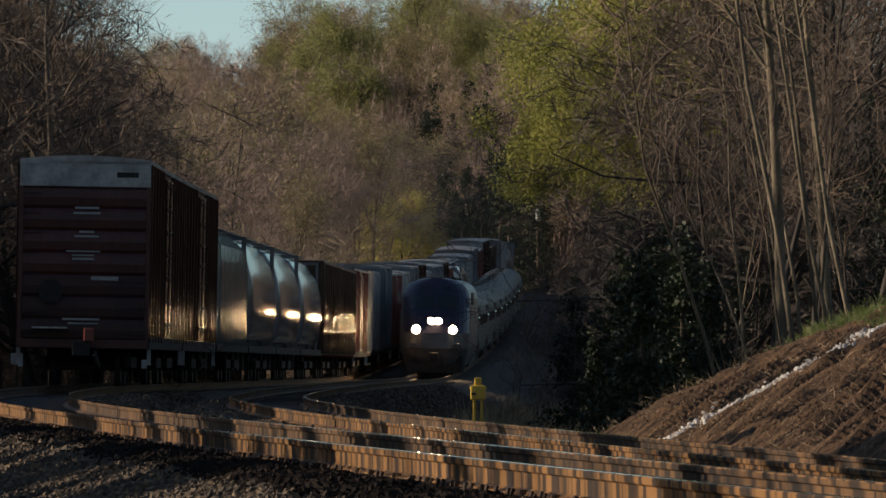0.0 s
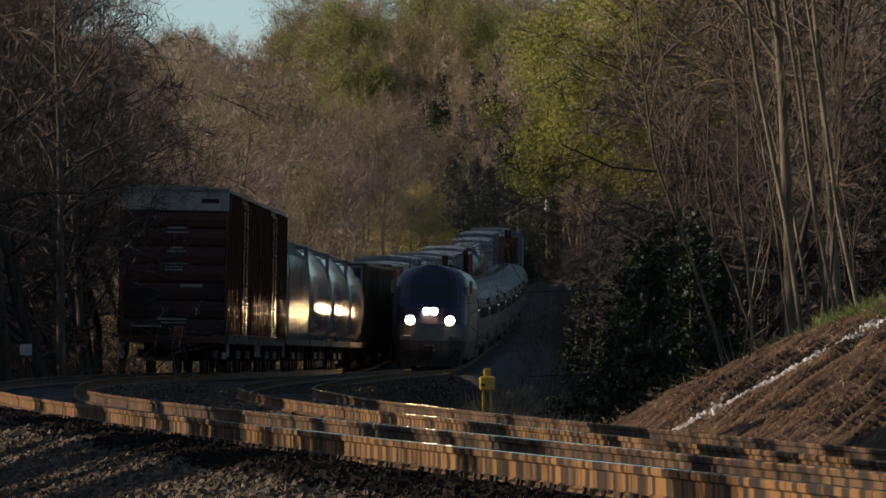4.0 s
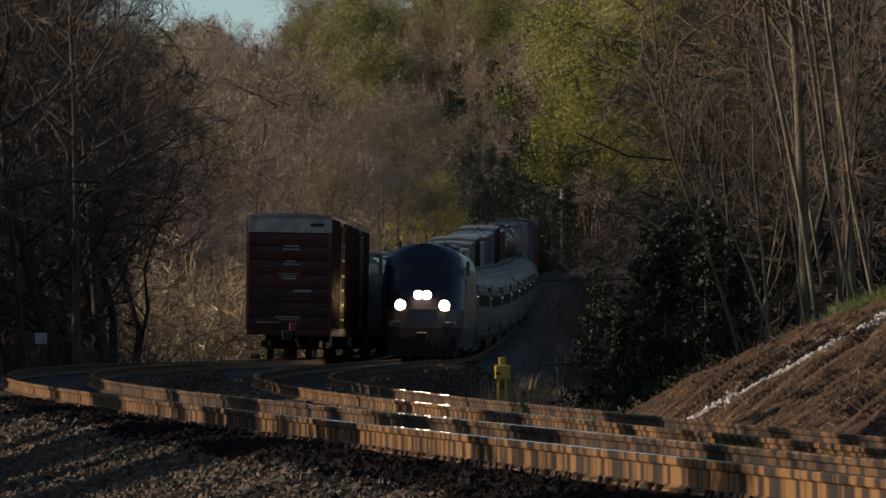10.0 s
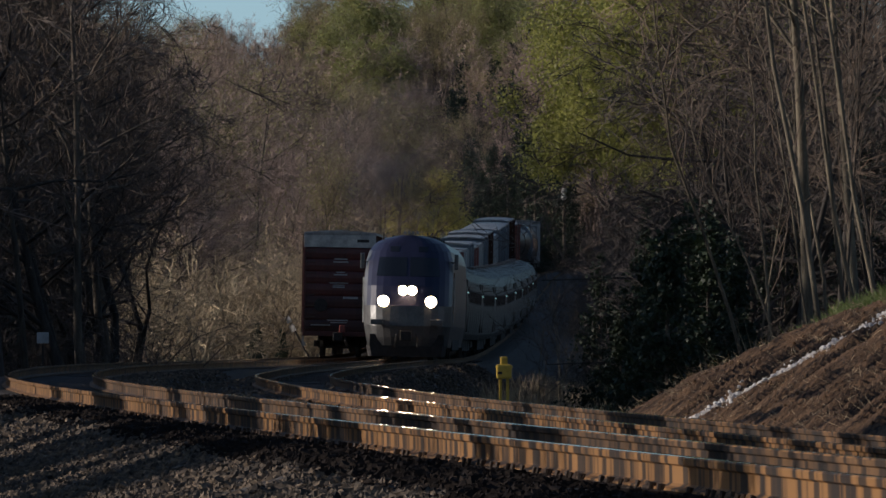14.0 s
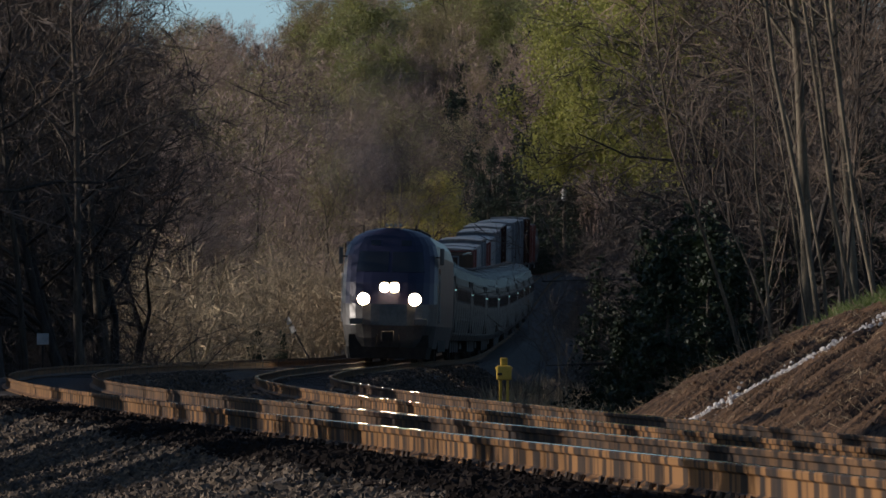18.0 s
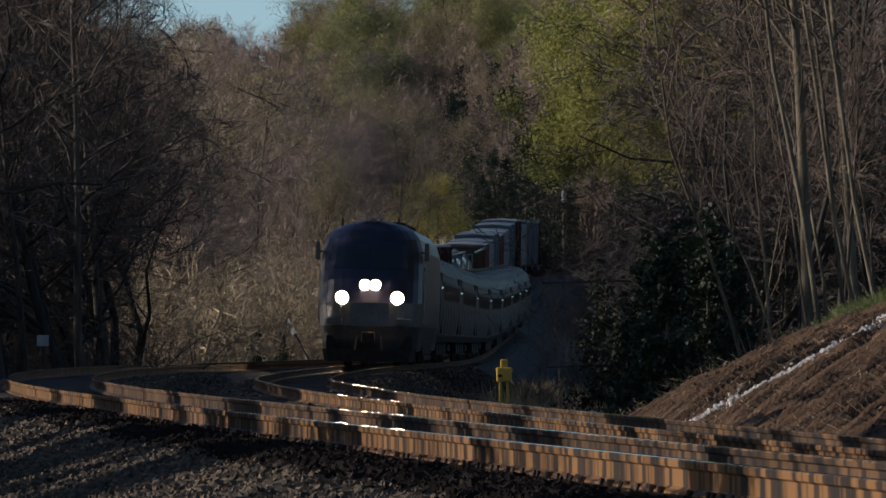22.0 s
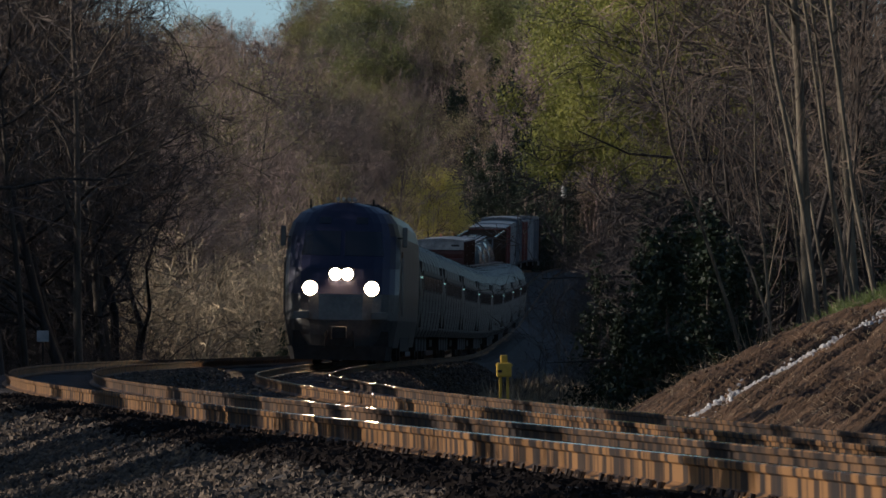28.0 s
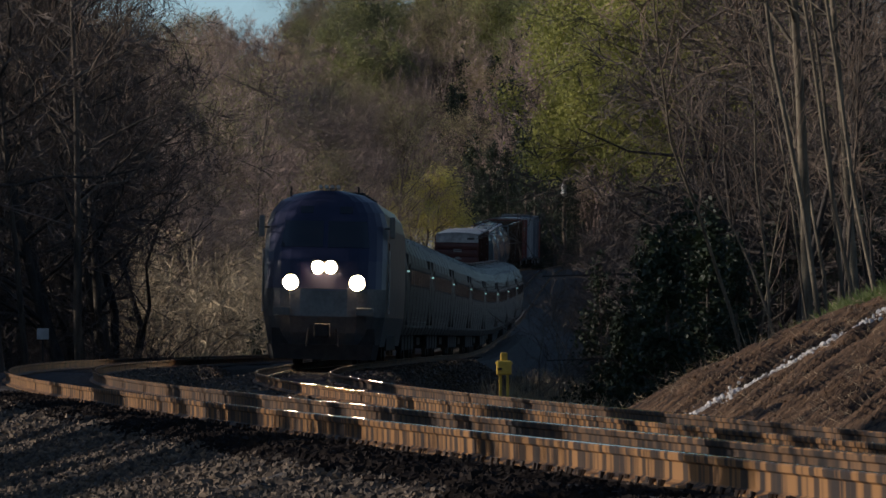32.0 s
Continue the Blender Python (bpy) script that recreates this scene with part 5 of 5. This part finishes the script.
for src, ln in ((ROUND, 18.3), (ROUND, 18.3), (GON, 16.9), (GON, 16.9), (REDBOX, 16.7), (WHITEBOX, 16.7), (GREYBOX, 17.9), (REDBOX, 16.7), (WHITEBOX, 16.7), (GREYBOX, 17.9), (SECOND, 17.9),
                (WHITEBOX, 16.7), (GREYBOX, 17.9), (GREYBOX, 17.9), (SECOND, 17.9), (REDBOX, 16.7), (TANK, 17.2), (TANK, 17.2), (ROUND, 18.3), (WHITEBOX, 16.7), (GREYBOX, 17.9),
                (REDBOX, 16.7), (SECOND, 17.9), (GON, 16.9), (GREYBOX, 17.9), (WHITEBOX, 16.7), (TANK, 17.2), (ROUND, 18.3), (GREYBOX, 17.9), (SECOND, 17.9)):
    if src.name not in _first and src not in (ROUND, SECOND):
        _first.add(src.name)
        FREIGHT.append((src, ln))
    else:
        FREIGHT.append((copy_thing(src, Matrix()), ln))
# ---------------------------------------------------------------- trackside details


def stone_shapes(kind):
    bm = bmesh.new()
    if kind == "ico":
        bmesh.ops.create_icosphere(bm, subdivisions=1, radius=1)
    else:
        bmesh.ops.create_cube(bm, size=1.5)
    bm.verts.ensure_lookup_table()
    v = np.array([x.co[:] for x in bm.verts])
    f = np.array([[x.index for x in fc.verts] for fc in bm.faces])
    bm.free()
    return v, f


def scatter(name, label, category, pts, sizes, material, kind, seed):
    """Loose broken stones, each with its own shape and turn, in one mesh."""
    rng = np.random.default_rng(seed)
    v, f = stone_shapes(kind)
    n = len(pts)
    q = rng.normal(size=(n, 4))
    q /= np.linalg.norm(q, axis=1, keepdims=True)
    w, x, y, z = q.T
    rot = np.stack([1 - 2 * (y * y + z * z), 2 * (x * y - z * w), 2 * (x * z + y * w), 2 * (x * y + z * w), 1 - 2 * (x * x + z * z), 2 * (y * z - x * w),
                    2 * (x * z - y * w), 2 * (y * z + x * w), 1 - 2 * (x * x + y * y)], 1).reshape(n, 3, 3)
    shape = v[None] * rng.uniform(0.62, 1.25, (n, len(v), 1)) * rng.uniform(0.6, 1.2, (n, 1, 3)) * sizes[:, None, None]
    vv = np.einsum("nij,nkj->nki", rot, shape) + pts[:, None]
    ff = f[None] + (np.arange(n) * len(v))[:, None, None]
    return tagged(new(name, mesh_of(name, vv.reshape(-1, 3), ff.reshape(-1, f.shape[1]), material)), label, category, kind="stuff")


def bed_z(y, o):
    """Top of the ballast or of the ground, whichever is higher."""
    a = o + gap(y)
    zl = np.interp(a, [-7.4, -4.6, -3.0, -1.75, -1.45, -1.0, -0.86, 1.4, 1.75, 2.9], [-1.4, -1.1, -0.61, -0.235, -0.17, -0.175, -0.225, -0.225, -0.28, -1.2])
    zr = np.interp(o, [-2.4, -1.75, -1.4, 1.4, 1.75, 3.2], [-0.75, -0.26, -0.225, -0.225, -0.28, -1.1]) + low(y)
    return np.maximum(np.maximum(zl, zr) + zt(y), land(o, y))


def stones(seed, n, y0, y1, o0, o1, s0, s1, kind, material, label):
    rng = np.random.default_rng(seed)
    y = y0 + (y1 - y0) * rng.uniform(0, 1, n) ** 1.25
    o = -gap(y) + rng.uniform(o0, o1, n)
    near = np.abs(np.abs(o + gap(y)) - 0.75) < 0.11
    y, o = y[~near], o[~near]
    x, yy = beside(y, o)
    sz = rng.uniform(s0, s1, len(y))
    return scatter("ballast_stones", label, "gravel", np.stack([x, yy, bed_z(y, o) + sz * 0.3 + 0.02 * wave(x, y, 5.0)], -1), sz, material, kind, seed)


stones(1, 34000, 42, 72, -4.0, -1.7, 0.014, 0.038, "cube", M_STONE, "crushed grey-brown ballast stones in low sun")
stones(2, 13000, 70, 105, -4.0, -1.6, 0.02, 0.045, "cube", M_STONE, "crushed grey-brown ballast stones in low sun")
stones(3, 16000, 55, 190, 0.9, 4.0, 0.03, 0.055, "cube", M_STONE, "crushed grey ballast stones between the tracks")

stones(7, 7000, 122, 200, 5.2, 9.0, 0.03, 0.06, "cube", M_STONE, "crushed grey ballast stones inside the bend")
stones(8, 9000, 152, 290, 5.6, 9.0, 0.03, 0.06, "cube", M_STONE, "crushed grey stone beside the far curve")
stones(4, 26000, 36, 100, -1.8, -0.86, 0.016, 0.042, "cube", M_STONE_DARK, "near-black ballast stones beside the rail")
stones(5, 6000, 40, 110, -0.64, 0.64, 0.016, 0.04, "cube", M_STONE, "crushed grey-brown ballast stones between the rails")

# wooden ties, the nearer ones one by one


def tie_mesh():
    bm = box_bm([(-1.3, 1.3, -0.115, 0.115, -0.37, -0.205)], 0.012)
    me = bpy.data.meshes.new("tie")
    bm.to_mesh(me)
    bm.free()
    me.materials.append(M_TIE)
    return me


def plate_mesh():
    bm = box_bm([(-0.15, 0.15, -0.09, 0.09, -0.207, -0.19)])
    for sx in (-0.1, 0.1):
        for sy in (-0.05, 0.06):
            m = Matrix.Translation((sx, sy, -0.175)) @ Matrix.Rotation(0.25 if sx < 0 else -0.25, 4, "Y")
            bmesh.ops.create_cone(bm, cap_ends=True, segments=5, radius1=0.01, radius2=0.017, depth=0.045, matrix=m)
    me = bpy.data.meshes.new("tie_plate")
    bm.to_mesh(me)
    bm.free()
    me.materials.append(M_PLATE)
    return me


TIE, PLATE = tie_mesh(), plate_mesh()
rng = np.random.default_rng(17)
for side in ("left", "right"):
    for i in range(250):
        y = 30 + i * 0.5 + rng.uniform(-0.03, 0.03)
        x, yy = beside(y, -float(gap(y)) if side == "left" else 0.0)
        lift = float(zt(y)) + (0.0 if side == "left" else float(low(y)))
        c = float(cant(y))
        m = Matrix.Translation((float(x), float(yy), lift + c / 2)) @ Matrix.Rotation(math.atan2(-float(tt(y)), 1) + rng.uniform(-0.02, 0.02), 4, "Z") @ Matrix.Rotation(c / 1.5, 4, "Y")
        t = new("tie", TIE)
        t.parent, t.matrix_basis = TRACKS[side], m
        if i < 120:
            for s in (-1, 1):
                if rng.uniform() < 0.25:
                    continue
                p = new("tie_plate", PLATE)
                p.parent = TRACKS[side]
                p.matrix_basis = m @ Matrix.Translation((s * 0.75 + rng.uniform(-0.03, 0.03), rng.uniform(-0.05, 0.05), 0)) @ Matrix.Rotation(rng.uniform(-0.5, 0.5), 4, "Z")
    far = [155 + i * 0.5 for i in range(330)]
    vs, fs = [], []
    for y in far:
        o = -float(gap(y)) if side == "left" else 0.0
        lift = float(zt(y)) + (0.0 if side == "left" else float(low(y))) + float(cant(y)) / 2
        for dy in (-0.115, 0.115):
            for dx, dz in ((-1.3, -0.3), (-1.3, -0.205), (1.3, -0.205), (1.3, -0.3)):
                x, yy = beside(y + dy, o + dx)
                vs.append((float(x), float(yy), lift + dz))
        k = len(vs) - 8
        fs += [(k, k + 1, k + 5, k + 4), (k + 1, k + 2, k + 6, k + 5), (k + 2, k + 3, k + 7, k + 6), (k, k + 3, k + 2, k + 1), (k + 4, k + 5, k + 6, k + 7)]
    ob = part_obj("far_ties", mesh_of("far_ties", vs, fs, M_TIE), TRACKS[side])
    ob["kind"] = "stuff"

# white stone drain down the bank
rng = np.random.default_rng(23)
n = 1000
o = 3.2 + 6.2 * rng.uniform(0, 1, n)
y = 100 + (o - 3.6) * 0.7 + rng.normal(size=n) * (0.23 + 0.004 * (9 - o) ** 2) + 0.12 * np.sin(o * 3)
x = xt(y) + o
scatter("stone_drain", "white broken stone laid in a drain down the bank", "stones", np.stack([x, y, land(o, y) + 0.02], -1), 0.008 + 0.04 * rng.uniform(0, 1, n) ** 2.5, M_RIPRAP, "ico", 5)
n = 5000
o = rng.uniform(3.0, 11.0, n)
y = rng.uniform(84, 114, n)
x = xt(y) + o
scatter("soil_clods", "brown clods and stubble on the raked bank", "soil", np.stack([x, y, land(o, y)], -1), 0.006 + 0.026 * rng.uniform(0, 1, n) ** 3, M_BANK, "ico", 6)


def tufts(name, label, seed, pts, height, material, blades=14, lean=0.5, width=0.006):
    rng = np.random.default_rng(seed)
    st = Sticks()
    a = np.repeat(np.asarray(pts), blades, axis=0) + np.concatenate([rng.normal(size=(len(pts) * blades, 2)) * 0.12, np.zeros((len(pts) * blades, 1))], 1)
    d = np.concatenate([rng.normal(size=(len(a), 2)) * lean, np.ones((len(a), 1))], 1)
    st.slivers(a, a + d * (height * rng.uniform(0.4, 1.2, (len(a), 1))), width, rng)
    return tagged(new(name, st.mesh(name, material)), label, "grass", kind="stuff")


def spread(seed, n, fy, fo):
    rng = np.random.default_rng(seed)
    y = rng.uniform(*fy, n)
    o = rng.uniform(*fo, n)
    return np.stack([xt(y) + o, y, land(o, y)], -1)


tufts("dry_grass", "dry straw and twigs on the raked bank", 31, spread(41, 1500, (82, 116), (3.4, 12)), 0.1, M_STRAW, 5, 1.4, 0.003)
tufts("grass", "fresh green grass on top of the bank", 32, spread(42, 420, (103, 118), (7.3, 10.5)), 0.17, M_GRASS, 24, 0.6)
tufts("grass", "green weeds below the thicket", 33, spread(43, 260, (255, 330), (-9.2, -7.4)), 0.5, M_GRASS, 22, 0.5, 0.015)
tufts("dry_grass", "tall dry grass beside the ballast", 34, spread(44, 340, (130, 330), (4.2, 8.5)), 0.9, M_STRAW, 16, 0.35, 0.008)

# yellow trackside device on two legs
y0 = 112.0
base = tagged(new("trackside_marker"), "small yellow metal trackside device on two legs", "marker")
base.matrix_basis = Matrix.Translation((at_px(892, y0), y0, -0.62))
for s in (-1, 1):
    part("leg", box_bm([(s * 0.055 - 0.022, s * 0.055 + 0.022, -0.03, 0.03, 0, 0.66)], 0.006), M_YELLOW, base)
part("housing", box_bm([(-0.115, 0.115, -0.09, 0.09, 0.64, 0.86)], 0.025), M_YELLOW, base)
part("cap", box_bm([(-0.055, 0.055, -0.05, 0.05, 0.85, 0.98)], 0.02), M_YELLOW, base)
part("socket", box_bm([(-0.1, -0.03, -0.1, -0.085, 0.71, 0.75)]), M_DARK, base, "dark opening")
part("crossbar", box_bm([(-0.13, 0.13, -0.02, 0.02, 0.8, 0.84)], 0.008), M_YELLOW, base)

# small white board on a post
y0 = 186.0
base = tagged(new("trackside_sign"), "small white board on a thin steel post", "sign")
base.matrix_basis = Matrix.Translation((at_px(76, y0), y0, -0.9))
part("post", box_bm([(-0.02, 0.02, -0.02, 0.02, -0.2, 1.4)]), M_DARK, base)
part("board", box_bm([(-0.15, 0.15, -0.035, -0.02, 1.36, 1.64)], 0.008), M_SIGN, base)

y0 = 335.0
base = tagged(new("trackside_sign"), "white two-piece target leaning in the green weeds", "sign")
base.matrix_basis = Matrix.Translation((at_px(544, y0), y0, float(zt(y0)) - 0.05)) @ Matrix.Rotation(radians(-28), 4, "Y") @ Matrix.Rotation(radians(-40), 4, "Z")
part("post", box_bm([(-0.03, 0.03, -0.03, 0.03, -1.4, 1.7)]), M_DARK, base)
part("board", box_bm([(-0.15, 0.15, -0.06, -0.03, 1.64, 1.96)], 0.03), M_SIGN, base)
part("board", box_bm([(-0.15, 0.15, -0.06, -0.03, 1.2, 1.56)], 0.03), M_SIGN, base)

# white weight that hangs on a cord from the leafy tree
y0 = 226.0
base = tagged(new("hanging_insulator"), "small white insulator hanging on a thin cord", "insulator")
base.matrix_basis = Matrix.Translation((at_px(998, y0), y0, EYE_Z + 248 / 13000 * y0))
part("cord", rod_bm([((0, 0, 0.1), (0.02, 0, 1.5), 0.012)], 5), M_DARK, base)
part("weight", loft_bm([[(r * math.cos(a), r * math.sin(a), z) for a in np.linspace(0, 6.283, 10, endpoint=False)] for r, z in ((0.04, -0.2), (0.1, -0.13), (0.06, -0.02), (0.095, 0.07), (0.04, 0.17))]), M_SIGN, base)

# writing and fittings on the last boxcar
h2 = 8.6
for i, (x, z, w, h) in enumerate(((0.05, 4.05, 0.55, 0.05), (0.05, 3.93, 0.62, 0.05), (0.05, 3.5, 0.34, 0.05), (0.05, 3.4, 0.56, 0.045), (-0.02, 3.06, 0.78, 0.035), (-0.02, 2.97, 0.5, 0.035), (-0.02, 2.88, 0.5, 0.05),
                                  (0.48, 2.42, 0.62, 0.09), (-0.05, 1.5, 0.85, 0.05), (0.0, 1.41, 0.7, 0.035))):
    part("stencil_bar", box_bm([(x - w / 2, x + w / 2, -h2 - 0.032, -h2 - 0.02, z, z + h)]), M_MARK, LAST, "worn white stencilling")
part("header_mark", box_bm([(0.72, 1.22, -h2 - 0.006, -h2 + 0.004, 4.78, 4.9)]), M_DARK, LAST, "dark stencil on the header")
part("rear_marker", box_bm([(0.06, 0.3, -h2 - 0.75, -h2 - 0.55, 1.02, 1.32)], 0.03), M_RED, LAST, "red end-of-train device")
part("air_hose", rod_bm([((0.3, -h2 - 0.1, 0.8), (0.42, -h2 - 0.45, 0.45), 0.035), ((0.42, -h2 - 0.45, 0.45), (0.3, -h2 - 0.7, 0.7), 0.035)], 8), M_DARK, LAST)
part("brake_wheel", rod_bm([((-0.75, -h2 - 0.14, 2.15), (-0.75, -h2 - 0.18, 2.15), 0.28)], 18), M_DARK, LAST)
part("brake_platform", box_bm([(-1.15, -0.35, -h2 - 0.35, -h2, 1.3, 1.34)]), M_STEEL, LAST)
for s in (-1, 1):
    ladder(LAST, s * 1.2 - 0.22, -h2 - 0.08, 1.2, 4.4 if s < 0 else 2.4, 0.42, "x")
    part("corner_step", box_bm([(s * 1.42 - 0.06, s * 1.42 + 0.06, -h2 - 0.02, -h2 + 0.02, 0.42, 0.62)]), M_MARK, LAST, "white reflective step")

# diesel haze over the locomotive, in loose drifts
SMOKE = tagged(new("exhaust_smoke"), "thin brown diesel haze trailing above the locomotive", "smoke")
rng = np.random.default_rng(77)
for i in range(6):
    u = i / 5
    bm = bmesh.new()
    bmesh.ops.create_icosphere(bm, subdivisions=4, radius=1)
    bmesh.ops.delete(bm, geom=[f for f in bm.faces if f.calc_center_median().y > -0.25], context="FACES")
    k = rng.uniform(0, 10, 3)
    for v in bm.verts:
        v.co *= 1 + 0.3 * noise.noise(v.co * 1.4 + Vector(k))
    r = 1.0 + 2.4 * u
    bmesh.ops.scale(bm, vec=(r * 1.15, r * 0.4, r), verts=bm.verts)
    bmesh.ops.translate(bm, vec=(0.6 - 1.0 * u + rng.normal() * 0.9, 4 + 30 * u, 6.4 + 2.6 * u ** 0.8 + rng.normal() * 0.4), verts=bm.verts)
    part("drift", bm, M_SMOKE, SMOKE, shade=True)
# ---------------------------------------------------------------- what moves


def on_line(arc, half, side):
    """Pose of a vehicle whose middle is at that arc length, its bogies half metres before and behind."""
    pts = []
    for a in (arc - half, arc + half):
        y = float(np.interp(a, ARC, YS))
        o = -float(gap(y)) if side == "left" else 0.0
        x, yy = beside(y, o)
        pts.append(Vector((float(x), float(yy), float(zt(y)) + (0.0 if side == "left" else float(low(y))) + float(cant(y)) / 2)))
    d = pts[1] - pts[0]
    m = (pts[0] + pts[1]) / 2
    lean = math.degrees(math.asin(float(cant(m.y)) / 1.5))
    return pose(m.x, m.y, m.z, math.degrees(math.atan2(d.z, math.hypot(d.x, d.y))), lean, math.degrees(math.atan2(-d.x, d.y)))


def arc_at(y):
    return float(np.interp(y, YS, ARC))


def motions():
    times = [0.0, 1.0, 2.0, 3.0, 4.5, 6.0, 7.5, 9.0, 10.5, 12.0, 13.5, 15.0, 16.5, 18.0, 19.5, 21.0, 22.5, 24.0, 25.5, 27.0, 28.5, 30.0, 31.0, 32.0]
    nose = [(t, arc_at(332.45 - 5.9106 * t + 0.04046 * t * t)) for t in times]
    tail = [(t, arc_at(167.8 + 9.012 * t + 0.05854 * t * t)) for t in times]
    walk(LOCO, [(t, on_line(a + 10.4, 6.9, "right")) for t, a in nose])
    walk(SMOKE, [(t, on_line(a + 10.4, 6.9, "right")) for t, a in nose])
    back = 21.4
    for c in COACHES:
        walk(c, [(t, on_line(a + back + 13.0, 9.1, "right")) for t, a in nose])
        back += 26.0
    ahead = 0.0
    for c, ln in FREIGHT:
        walk(c, [(t, on_line(a + ahead + ln / 2, ln / 2 - 2.4, "left")) for t, a in tail])
        ahead += ln


motions()
